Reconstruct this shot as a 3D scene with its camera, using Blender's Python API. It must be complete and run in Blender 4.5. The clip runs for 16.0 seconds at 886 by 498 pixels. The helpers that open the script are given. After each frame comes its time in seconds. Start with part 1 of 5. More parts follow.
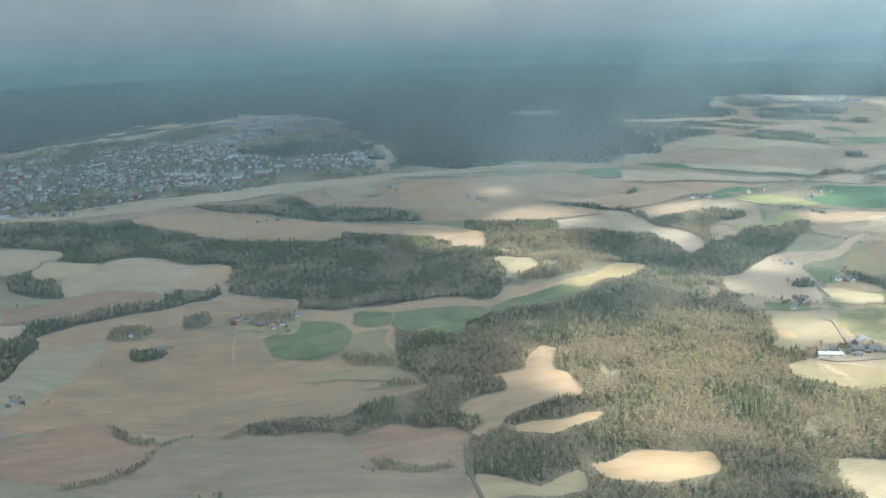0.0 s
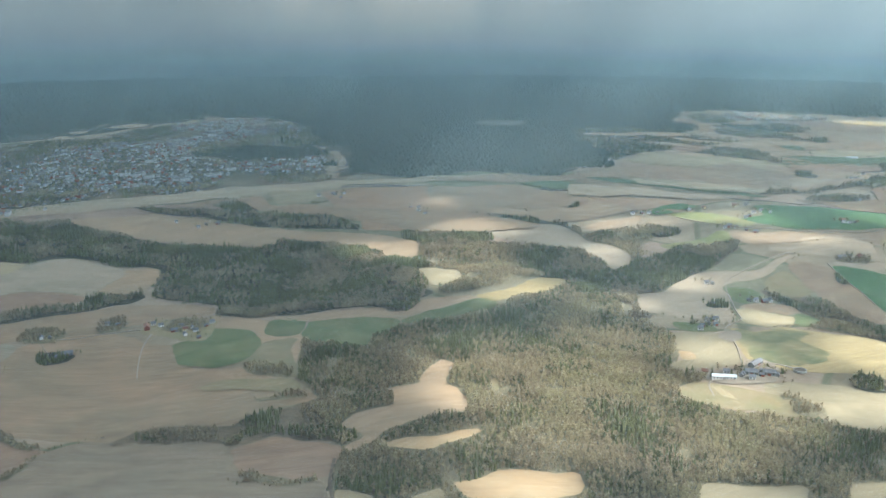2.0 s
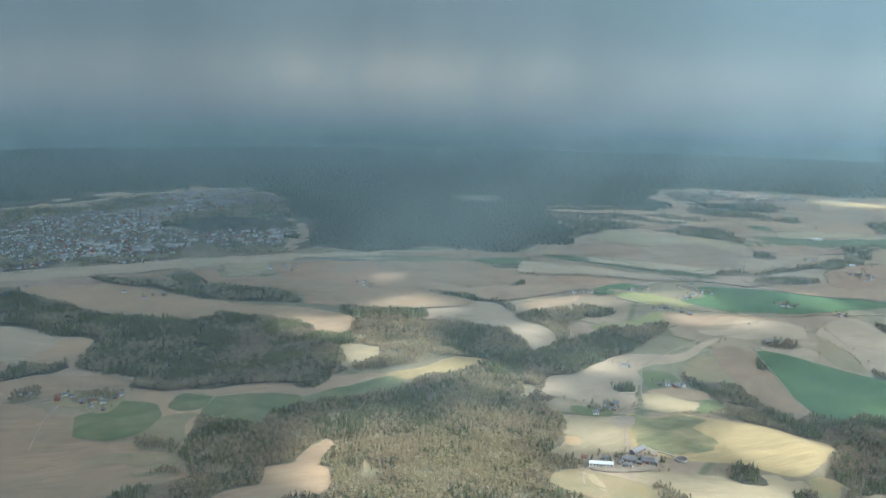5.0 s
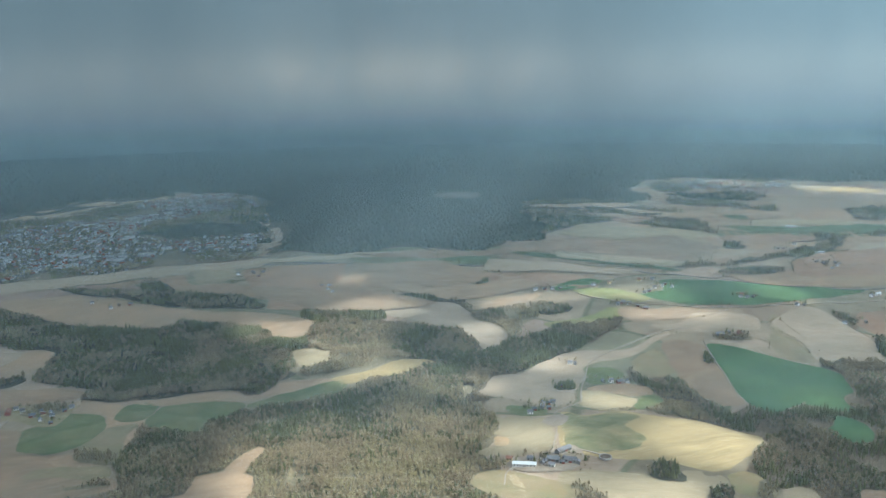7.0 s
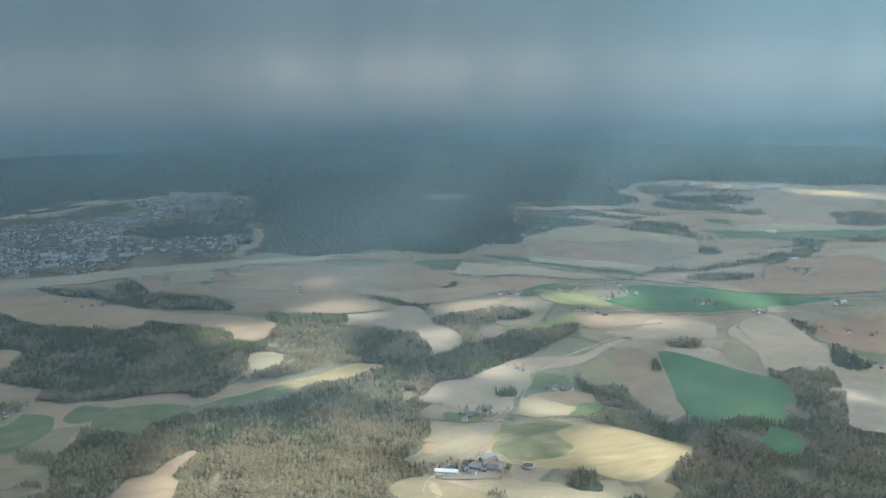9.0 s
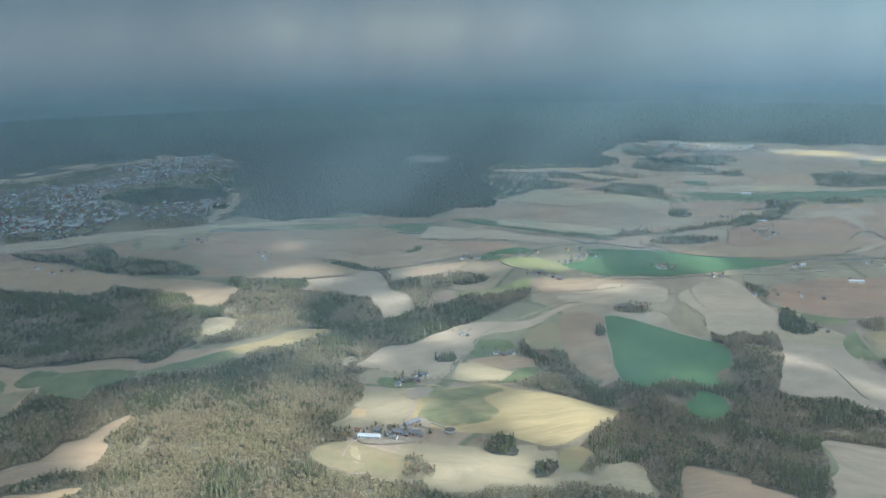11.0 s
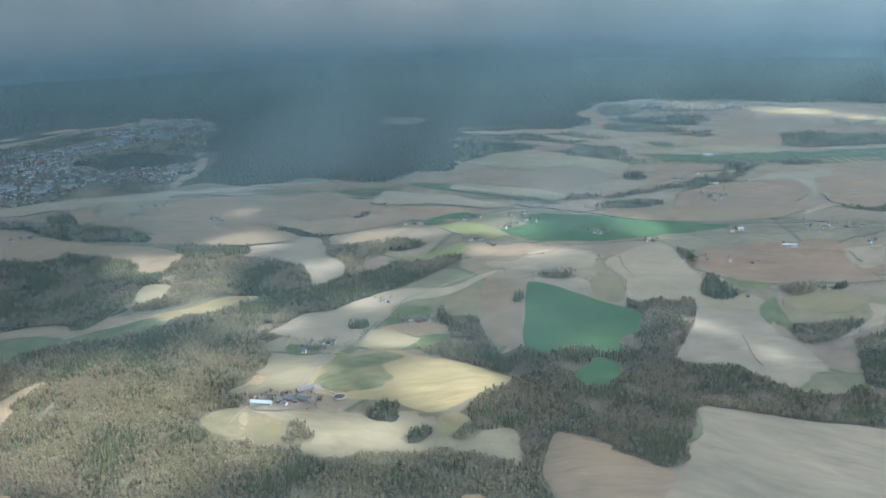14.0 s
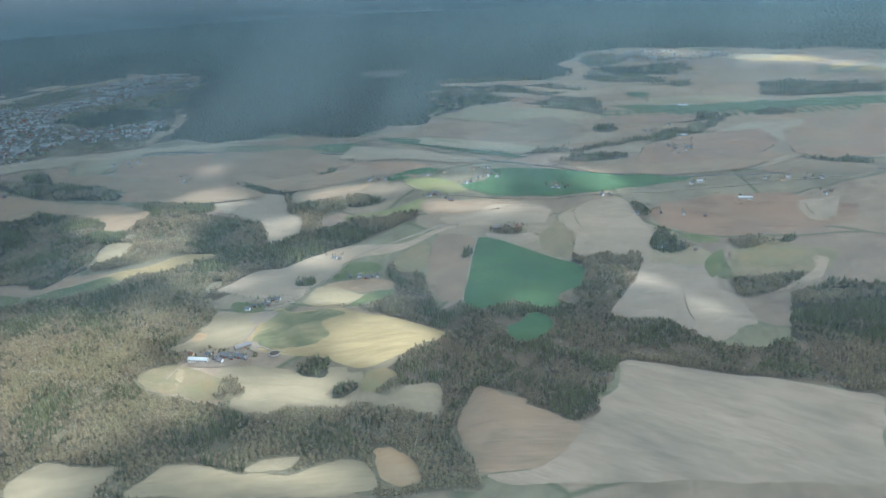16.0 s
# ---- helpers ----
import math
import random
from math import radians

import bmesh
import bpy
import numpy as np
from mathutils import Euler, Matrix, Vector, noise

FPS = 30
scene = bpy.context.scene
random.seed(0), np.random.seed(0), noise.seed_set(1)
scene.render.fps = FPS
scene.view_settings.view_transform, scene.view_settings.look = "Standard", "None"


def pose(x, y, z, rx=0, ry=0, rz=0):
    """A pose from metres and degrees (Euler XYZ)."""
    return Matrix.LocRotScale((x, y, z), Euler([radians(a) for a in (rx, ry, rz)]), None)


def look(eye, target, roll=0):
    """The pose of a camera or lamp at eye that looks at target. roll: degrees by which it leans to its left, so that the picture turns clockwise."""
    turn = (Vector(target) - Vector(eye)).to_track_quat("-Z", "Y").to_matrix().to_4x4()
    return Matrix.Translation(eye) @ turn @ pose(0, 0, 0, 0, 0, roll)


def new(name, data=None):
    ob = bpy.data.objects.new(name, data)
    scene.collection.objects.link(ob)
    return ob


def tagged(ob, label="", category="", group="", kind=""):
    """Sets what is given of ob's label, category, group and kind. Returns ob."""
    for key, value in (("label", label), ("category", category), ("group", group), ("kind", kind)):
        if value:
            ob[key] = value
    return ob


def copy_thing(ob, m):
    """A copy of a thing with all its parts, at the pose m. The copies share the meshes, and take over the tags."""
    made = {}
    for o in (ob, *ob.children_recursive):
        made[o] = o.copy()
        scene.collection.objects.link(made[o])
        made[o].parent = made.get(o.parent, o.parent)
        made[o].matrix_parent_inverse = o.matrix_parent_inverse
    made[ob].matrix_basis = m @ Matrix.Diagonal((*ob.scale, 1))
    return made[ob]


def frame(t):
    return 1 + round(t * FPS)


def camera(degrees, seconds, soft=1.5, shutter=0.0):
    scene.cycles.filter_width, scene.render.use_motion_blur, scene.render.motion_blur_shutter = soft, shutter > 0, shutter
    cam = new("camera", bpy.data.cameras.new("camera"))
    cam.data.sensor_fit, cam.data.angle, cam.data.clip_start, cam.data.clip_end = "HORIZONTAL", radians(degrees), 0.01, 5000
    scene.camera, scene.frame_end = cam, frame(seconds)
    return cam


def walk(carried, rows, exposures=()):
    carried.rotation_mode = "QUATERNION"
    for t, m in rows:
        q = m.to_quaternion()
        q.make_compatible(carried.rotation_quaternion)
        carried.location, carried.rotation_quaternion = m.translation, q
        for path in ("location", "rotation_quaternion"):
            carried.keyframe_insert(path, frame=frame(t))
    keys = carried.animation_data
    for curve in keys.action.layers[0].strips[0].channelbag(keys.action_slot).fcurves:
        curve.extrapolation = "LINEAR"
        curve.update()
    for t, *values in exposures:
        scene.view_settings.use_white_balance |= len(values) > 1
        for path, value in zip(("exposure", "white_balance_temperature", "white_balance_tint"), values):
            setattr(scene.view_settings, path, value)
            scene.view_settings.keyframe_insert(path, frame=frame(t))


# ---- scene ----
from mathutils.geometry import delaunay_2d_cdt

cam = camera(51.6, 16.0, 1.2)
PATH = [
    (0, (-0.017, 0.011, 259.43), (0.045, 1.936, 258.893), -1.4),
    (0.5, (16.688, -0.542, 261.743), (16.715, 1.374, 261.171), -0.8),
    (1, (33.691, -0.136, 262.253), (33.78, 1.785, 261.706), 2.3),
    (1.5, (50.768, -0.052, 262.944), (50.855, 1.879, 262.428), 0.5),
    (2, (67.612, -0.846, 264.519), (67.689, 1.082, 263.992), 0.3),
    (2.5, (84.675, -1.149, 266.189), (84.753, 0.781, 265.669), 0.6),
    (3, (101.322, -1.605, 268.202), (101.379, 0.332, 267.707), 0.5),
    (3.5, (117.963, -1.916, 270.16), (118.008, 0.035, 269.723), 1.2),
    (4, (134.994, -4.117, 271.9), (135.031, -2.159, 271.496), 0.2),
    (4.2, (141.818, -5.217, 272.672), (141.848, -3.257, 272.274), 1.0),
    (6.3, (213.65, -13.997, 283.147), (213.651, -12.032, 282.775), 0.5),
    (6.5, (220.55, -14.382, 284.177), (220.55, -12.42, 283.788), -0.0),
    (7, (237.8, -14.926, 286.658), (237.791, -12.966, 286.263), -1.0),
    (7.5, (254.659, -15.619, 289.118), (254.641, -13.655, 288.746), -1.5),
    (8, (271.814, -18.084, 291.546), (271.786, -16.117, 291.187), -1.1),
    (8.5, (289.406, -20.023, 293.991), (289.367, -18.057, 293.627), -1.3),
    (9, (306.584, -21.192, 297.17), (306.53, -19.234, 296.768), -0.8),
    (9.2, (313.433, -21.693, 298.378), (313.375, -19.736, 297.97), -1.6),
    (11.5, (393.785, -27.494, 308.035), (393.686, -25.564, 307.516), -1.4),
    (12, (411.889, -28.36, 310.213), (411.781, -26.438, 309.671), -2.5),
    (12.5, (429.413, -30.096, 312.985), (429.295, -28.178, 312.429), -2.9),
    (13, (446.985, -30.605, 315.667), (446.857, -28.693, 315.094), -2.4),
    (13.5, (464.676, -33.091, 318.691), (464.539, -31.182, 318.112), -1.8),
    (14, (482.133, -35.871, 321.058), (481.987, -33.964, 320.475), -2.1),
    (14.5, (499.285, -38.219, 324.221), (499.13, -36.316, 323.628), -1.3),
    (15, (517.339, -40.779, 326.281), (517.174, -38.879, 325.676), -2.3),
    (15.5, (534.998, -42.386, 328.315), (534.822, -40.51, 327.644), -4.4),
    (16, (552.227, -43.676, 332.431), (552.043, -41.808, 331.741), -3.1),
]
EXPOSURES = [(0.0, 0.54, 5800, 9), (2.5, 0.37, 5720, 9), (5.0, 0.19, 5640, 9), (8.0, 0.10, 5540, 9), (16.0, 0.04, 5270, 9)]
walk(cam, [(t, look(eye, target, roll)) for t, eye, target, roll in PATH], EXPOSURES)

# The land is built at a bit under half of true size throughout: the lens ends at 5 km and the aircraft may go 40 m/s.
# ---- light ----
SUN_WAY = Vector((0.60, -0.38, 0.70)).normalized()      # towards the sun
DECK = 900.0                                            # height of the broken cloud deck
world = bpy.data.worlds.new("sky")
scene.world = world
world.use_nodes = True
wn = world.node_tree.nodes
sky = wn.new("ShaderNodeTexSky")
sky.sky_type, sky.sun_disc = "NISHITA", False
sky.sun_elevation, sky.sun_rotation = math.asin(SUN_WAY.z), math.atan2(SUN_WAY.x, SUN_WAY.y)
world.node_tree.links.new(sky.outputs[0], wn["Background"].inputs[0])
wn["Background"].inputs[1].default_value = 0.16
sun = new("sun", bpy.data.lights.new("sun", "SUN"))
sun.data.energy, sun.data.angle, sun.data.color = 8.2, radians(1.4), (1.0, 0.93, 0.78)
sun.matrix_world = look(SUN_WAY * 100, (0, 0, 0))


# ---- materials ----
class Mat:
    """A node material with short ways to add and join nodes."""

    def __init__(self, name):
        self.m = bpy.data.materials.new(name)
        self.m.use_nodes = True
        self.t = self.m.node_tree
        self.bsdf = self.t.nodes["Principled BSDF"]
        self.bsdf.inputs["Roughness"].default_value = 0.9
        self.bsdf.inputs["Specular IOR Level"].default_value = 0.2

    def node(self, kind, **sets):
        n = self.t.nodes.new("ShaderNode" + kind)
        for k, v in sets.items():
            n.inputs[k.replace("_", " ")].default_value = v
        return n

    def link(self, a, b):
        self.t.links.new(a, b)

    def mix(self, fac, a, b, how="MIX"):
        n = self.t.nodes.new("ShaderNodeMix")
        n.data_type, n.blend_type = "RGBA", how
        for sock, v in ((n.inputs[0], fac), (n.inputs[6], a), (n.inputs[7], b)):
            if isinstance(v, (int, float)):
                sock.default_value = v
            elif isinstance(v, tuple):
                sock.default_value = (*v, 1)
            else:
                self.link(v, sock)
        return n.outputs[2]

    def coords(self, which="Object"):
        return self.node("TexCoord").outputs[which]

    def noise(self, vec, scale, detail=4.0, rough=0.6):
        n = self.node("TexNoise", Scale=scale, Detail=detail, Roughness=rough)
        self.link(vec, n.inputs["Vector"])
        return n.outputs["Fac"]

    def ramp(self, fac, *stops):
        n = self.node("ValToRGB")
        e = n.color_ramp.elements
        while len(e) < len(stops):
            e.new(0.5)
        for el, (p, c) in zip(e, stops):
            el.position = p
            el.color = (*c, 1) if isinstance(c, tuple) else (c, c, c, 1)
        self.link(fac, n.inputs[0])
        return n.outputs[0]

    def stretch(self, vec, sx, sy, sz, turn=0.0):
        n = self.node("Mapping")
        n.inputs["Scale"].default_value = (sx, sy, sz)
        n.inputs["Rotation"].default_value = (0, 0, turn)
        self.link(vec, n.inputs["Vector"])
        return n.outputs[0]

    def bump(self, height, strength, distance):
        n = self.node("Bump", Strength=strength, Distance=distance)
        self.link(height, n.inputs["Height"])
        self.link(n.outputs[0], self.bsdf.inputs["Normal"])

    def base(self, colour):
        self.link(colour, self.bsdf.inputs["Base Color"])
        return self.m


def soil(name, main, other, furrow=0.25, patch=0.012):
    """A field's surface: two soils in large patches, fine grain, and drill lines along the field's own x."""
    m = Mat(name)
    co = m.coords()
    rnd = m.node("ObjectInfo").outputs["Random"]
    big = m.ramp(m.noise(co, patch, 5, 0.62), (0.38, 0.0), (0.64, 1.0))
    col = m.mix(big, main, other)
    mid = m.ramp(m.noise(m.stretch(co, 0.55, 1.25, 1.0), 0.045, 6, 0.74), (0.3, 0.80), (0.7, 1.15))
    col = m.mix(1.0, col, mid, "MULTIPLY")
    lines = m.noise(m.stretch(co, 0.015, 0.55, 0.12), 1.0, 3, 0.5)
    col = m.mix(furrow, col, m.ramp(lines, (0.36, 0.62), (0.6, 1.22)), "MULTIPLY")
    tone = m.ramp(rnd, (0.0, (0.90, 0.90, 0.92)), (0.5, (1.0, 0.98, 0.96)), (1.0, (1.08, 1.05, 1.0)))
    col = m.mix(1.0, col, tone, "MULTIPLY")
    m.bump(m.noise(co, 0.9, 4, 0.7), 0.35, 0.5)
    return m.base(col)


SOILS = {
    "stubble": soil("stubble_soil", (0.271, 0.198, 0.132), (0.226, 0.181, 0.124)),
    "palegreen": soil("sown_soil", (0.304, 0.250, 0.177), (0.26, 0.25, 0.18)),
    "redsoil": soil("red_brown_soil", (0.280, 0.190, 0.124), (0.244, 0.181, 0.128), 0.3),
    "greysoil": soil("grey_brown_soil", (0.257, 0.202, 0.140), (0.221, 0.186, 0.132)),
    "tan": soil("tan_soil", (0.312, 0.233, 0.152), (0.273, 0.214, 0.147), 0.2),
    "orange": soil("orange_soil", (0.36, 0.262, 0.155), (0.315, 0.25, 0.158), 0.2, 0.03),
    "pale": soil("pale_soil", (0.310, 0.267, 0.171), (0.268, 0.233, 0.151), 0.2),
    "greypale": soil("grey_beige_soil", (0.328, 0.275, 0.201), (0.281, 0.244, 0.180), 0.18),
    "straw": soil("straw_stubble", (0.377, 0.304, 0.161), (0.306, 0.250, 0.131), 0.3),
    "green": soil("young_grass", (0.100, 0.138, 0.066), (0.150, 0.158, 0.082), 0.2, 0.03),
    "darkgreen": soil("far_grass", (0.070, 0.118, 0.066), (0.095, 0.132, 0.075), 0.2),
    "scrub": soil("rough_scrub", (0.115, 0.112, 0.080), (0.155, 0.142, 0.102), 0.05, 0.02),
    "wheat": soil("winter_wheat", (0.057, 0.125, 0.058), (0.081, 0.145, 0.062), 0.2),
    "lime": soil("young_crop", (0.187, 0.212, 0.089), (0.221, 0.212, 0.111), 0.2),
    "thingreen": soil("thin_young_crop", (0.140, 0.160, 0.086), (0.265, 0.235, 0.132), 0.3, 0.03),
    "yard": soil("yard_gravel", (0.315, 0.268, 0.208), (0.235, 0.205, 0.155), 0.05, 0.06),
    "drygrass": soil("dry_grass", (0.262, 0.217, 0.135), (0.195, 0.180, 0.105), 0.05, 0.035),
    "meadow": soil("rough_meadow", (0.263, 0.211, 0.116), (0.19, 0.185, 0.10), 0.05, 0.03),
}


def ground_material():
    """Open farmland: a mosaic of large plots in mauve-brown and tan with grassy verges, and fine grain."""
    m = Mat("open_land")
    co = m.coords()
    warp = m.node("TexNoise", Scale=0.004, Detail=3.0)
    m.link(co, warp.inputs["Vector"])
    bent = m.node("VectorMath")
    bent.operation = "MULTIPLY_ADD"
    m.link(warp.outputs["Color"], bent.inputs[0])
    bent.inputs[1].default_value = (45, 30, 0)
    m.link(co, bent.inputs[2])
    where = m.stretch(bent.outputs[0], 0.0050, 0.0066, 0.0, 0.25)
    plots, edges = m.node("TexVoronoi", Scale=1.0), m.node("TexVoronoi", Scale=1.0)
    edges.feature = "DISTANCE_TO_EDGE"
    m.link(where, plots.inputs["Vector"])
    m.link(where, edges.inputs["Vector"])
    pick = m.node("SeparateColor")
    m.link(plots.outputs["Color"], pick.inputs[0])
    col = m.ramp(pick.outputs[0], (0.0, (0.275, 0.215, 0.155)), (0.22, (0.215, 0.185, 0.125)), (0.42, (0.30, 0.24, 0.175)), (0.62, (0.25, 0.19, 0.145)), (0.80, (0.17, 0.18, 0.11)), (1.0, (0.225, 0.20, 0.14)))
    big = m.ramp(m.noise(co, 0.011, 4, 0.6), (0.35, 0.82), (0.65, 1.14))
    col = m.mix(1.0, col, big, "MULTIPLY")
    col = m.mix(1.0, col, m.ramp(m.noise(co, 0.06, 5, 0.7), (0.3, 0.80), (0.7, 1.12)), "MULTIPLY")
    lines = m.noise(m.stretch(co, 0.3, 0.02, 0.0, 0.4), 1.0, 2, 0.5)
    col = m.mix(0.15, col, m.ramp(lines, (0.4, 0.7), (0.6, 1.2)), "MULTIPLY")
    verge = m.ramp(edges.outputs["Distance"], (0.006, 0.85), (0.020, 0.0))
    col = m.mix(verge, col, (0.105, 0.12, 0.07))
    m.bump(m.noise(co, 0.7, 4, 0.7), 0.4, 0.6)
    return m.base(col)


def litter_material(name, a, b):
    m = Mat(name)
    co = m.coords("Object")
    col = m.mix(m.ramp(m.noise(co, 0.05, 5, 0.7), (0.35, 0.0), (0.65, 1.0)), a, b)
    col = m.mix(1.0, col, m.ramp(m.noise(co, 0.5, 4, 0.7), (0.3, 0.6), (0.7, 1.25)), "MULTIPLY")
    m.bump(m.noise(co, 0.6, 5, 0.8), 0.8, 1.2)
    return m.base(col)


def leaf_material(name, a, b, c, island=0.5):
    """Foliage: a stand-wide drift of hue, and a tone for each spray of leaves."""
    m = Mat(name)
    geo = m.node("NewGeometry")
    drift = m.noise(geo.outputs["Position"], 0.025, 4, 0.65)
    col = m.ramp(drift, (0.36, a), (0.5, b), (0.64, c))
    rnd = m.ramp(geo.outputs["Random Per Island"], (0.0, 1.0 - 0.6 * island), (1.0, 1.0 + 0.6 * island))
    col = m.mix(1.0, col, rnd, "MULTIPLY")
    fine = m.ramp(m.noise(geo.outputs["Position"], 1.7, 3, 0.7), (0.3, 0.85), (0.7, 1.14))
    col = m.mix(1.0, col, fine, "MULTIPLY")
    thin, both = m.node("BsdfTranslucent"), m.node("MixShader")
    m.link(col, thin.inputs[0])
    m.base(col)
    both.inputs[0].default_value = 0.5
    m.link(m.bsdf.outputs[0], both.inputs[1])
    m.link(thin.outputs[0], both.inputs[2])
    m.link(both.outputs[0], m.t.nodes["Material Output"].inputs[0])
    return m.m


def plain(name, colour, rough=0.8, scale=0.8, spread=0.25, metal=0.0):
    """A weathered wall, roof or road surface."""
    m = Mat(name)
    co = m.coords()
    col = m.mix(1.0, colour, m.ramp(m.noise(co, scale, 5, 0.7), (0.3, 1.0 - spread), (0.7, 1.0 + spread)), "MULTIPLY")
    col = m.mix(1.0, col, m.ramp(m.node("ObjectInfo").outputs["Random"], (0.0, 0.85), (1.0, 1.1)), "MULTIPLY")
    m.bsdf.inputs["Roughness"].default_value = rough
    m.bsdf.inputs["Metallic"].default_value = metal
    m.bump(m.noise(co, scale * 6, 3, 0.6), 0.2, 0.05)
    return m.base(col)


GROUND = ground_material()
FLOOR = litter_material("leaf_litter", (0.15, 0.135, 0.09), (0.215, 0.19, 0.12))
RAVINE = litter_material("ravine_scrub", (0.115, 0.10, 0.068), (0.19, 0.152, 0.102))
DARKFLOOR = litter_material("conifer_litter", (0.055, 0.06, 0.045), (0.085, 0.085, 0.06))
BARK = plain("bark", (0.16, 0.13, 0.10), 0.95, 2.0)
NEEDLES = leaf_material("spruce_needles", (0.128, 0.142, 0.078), (0.158, 0.168, 0.090), (0.190, 0.192, 0.100), 0.2)
TWIGS = leaf_material("budding_twigs", (0.335, 0.280, 0.186), (0.358, 0.306, 0.192), (0.345, 0.312, 0.184), 0.12)
# Darker copies of the birch crowns that put woodland shade into their colour.
SHADE_PINES = leaf_material("shade_pine_needles", (0.115, 0.128, 0.076), (0.145, 0.152, 0.086), (0.175, 0.172, 0.096), 0.2)
SHADE_ALDERS = leaf_material("shade_alder_twigs", (0.245, 0.200, 0.138), (0.280, 0.232, 0.154), (0.282, 0.246, 0.150), 0.16)
FARLEAF = leaf_material("far_canopy", (0.038, 0.054, 0.040), (0.047, 0.064, 0.045), (0.060, 0.074, 0.050), 0.15)
WHITE = plain("white_painted_boards", (0.64, 0.63, 0.60), 0.7)
PALE = plain("pale_rendered_walls", (0.42, 0.42, 0.41), 0.8)
CREAM = plain("yellow_painted_boards", (0.62, 0.50, 0.27), 0.7)
RED = plain("red_painted_boards", (0.24, 0.085, 0.06), 0.75)
GREY = plain("weathered_boards", (0.26, 0.25, 0.23), 0.85)
TILE = plain("red_roof_tiles", (0.24, 0.13, 0.095), 0.8)
SLATE = plain("dark_roof_tiles", (0.17, 0.175, 0.185), 0.6)
STEEL = plain("pale_sheet_roofing", (0.50, 0.54, 0.55), 0.45, 0.5, 0.12)
CONCRETE = plain("concrete", (0.40, 0.40, 0.38), 0.85)
GLASS = plain("window_glass", (0.04, 0.05, 0.06), 0.15)
ASPHALT = plain("asphalt", (0.15, 0.145, 0.14), 0.9, 0.2)
GRAVEL = plain("gravel", (0.28, 0.245, 0.195), 0.95, 0.4)
DITCH = plain("wet_ditch_earth", (0.125, 0.105, 0.078), 0.9, 0.3)
SLURRY = plain("slurry", (0.09, 0.07, 0.05), 0.4)

# ---- the lie of the land ----
HILLS = [(-220, 890, 180, -23.8), (100, 1600, 500, 9.1), (700, 845, 110, -9.3), (230, 440, 180, 0.3), (535, 1010, 110, 10.0), (650, 2000, 300, 10.5), (-180, 570, 110, -11.4), (40, 1010, 110, -8.0), (40, 460, 110, 13.9), (-235, 1175, 110, -8.2),
         (205, 845, 110, 6.5), (535, 515, 110, 5.6), (425, 790, 110, -5.2), (-100, 1700, 300, 6.7), (755, 735, 110, -10.1), (50, 2150, 300, -14.0), (350, 1850, 300, 10.1), (315, 625, 110, 6.3), (810, 900, 110, -10.6), (-180, 515, 110, -11.0)]


RAVINES = [[(412, 822),(442, 744),(486, 652),(521, 596),(580, 590),(628, 631),(668, 611),(708, 605),(774, 606)], [(496, 545),(474, 571),(512, 590),(538, 598)], [(52, 606),(21, 551),(-1, 527),(-37, 526),(-91, 552),(-134, 560)], [(292, 812),(254, 783),(230, 845),(184, 887),(118, 912)], [(497, 463),(497, 517),(488, 548)]]


def terrain(x, y):
    """The ground's height, for numbers or arrays: low swells, hills, and wooded ravines cut into them."""
    z = 1.2 * np.sin(x / 17 + 1.7 * np.sin(y / 41)) * np.sin(y / 23 + 1.3 * np.sin(x / 37)) + 1.2 * np.sin(x / 61 + y / 47)
    for cx, cy, r, h in HILLS:
        z = z + h * np.exp(-((x - cx) ** 2 + (y - cy) ** 2) / (2 * r * r))
    for line in RAVINES:
        near = 1e9
        for (x0, y0), (x1, y1) in zip(line, line[1:]):
            u = np.clip(((x - x0) * (x1 - x0) + (y - y0) * (y1 - y0)) / ((x1 - x0) ** 2 + (y1 - y0) ** 2), 0, 1)
            near = np.minimum(near, (x - x0 - u * (x1 - x0)) ** 2 + (y - y0 - u * (y1 - y0)) ** 2)
        z = z - 6.5 * np.exp(-near / 560.0)
    return z


def mesh_object(name, verts, faces, material, parent=None):
    me = bpy.data.meshes.new(name)
    me.from_pydata([tuple(v) for v in verts], [], [tuple(f) for f in faces])
    me.update()
    for mat in material if isinstance(material, list) else [material]:
        me.materials.append(mat)
    ob = new(name, me)
    ob.parent = parent
    return ob


def part(name, bm, material, parent, label=""):
    me = bpy.data.meshes.new(name)
    bm.to_mesh(me)
    bm.free()
    me.materials.append(material)
    ob = new(name, me)
    ob.parent = parent
    return tagged(ob, label)


def build_ground():
    xs = np.concatenate([np.linspace(-4500, -1000, 8)[:-1], np.arange(-1000, -399, 15.0), np.arange(-396, 1001, 5.5), np.arange(1014, 1601, 14.0), np.linspace(1604, 4900, 8)[1:]])
    ys = np.concatenate([np.linspace(-4500, -900, 6)[:-1], np.arange(-900, 199, 25.0), np.arange(200, 1103, 5.5), np.arange(1116, 2401, 14.0), np.linspace(2404, 4700, 6)[1:]])
    X, Y = np.meshgrid(xs, ys)
    V = np.stack([X.ravel(), Y.ravel(), terrain(X, Y).ravel()], 1)
    n, k = len(xs), len(ys)
    i = (np.arange(k - 1)[:, None] * n + np.arange(n - 1)).ravel()
    ob = mesh_object("ground", V, np.stack([i, i + 1, i + n + 1, i + n], 1).tolist(), GROUND)
    ob.data.shade_smooth()
    tagged(ob, "rolling brown farmland reaching to the hazy horizon", "ground", kind="structure")


build_ground()


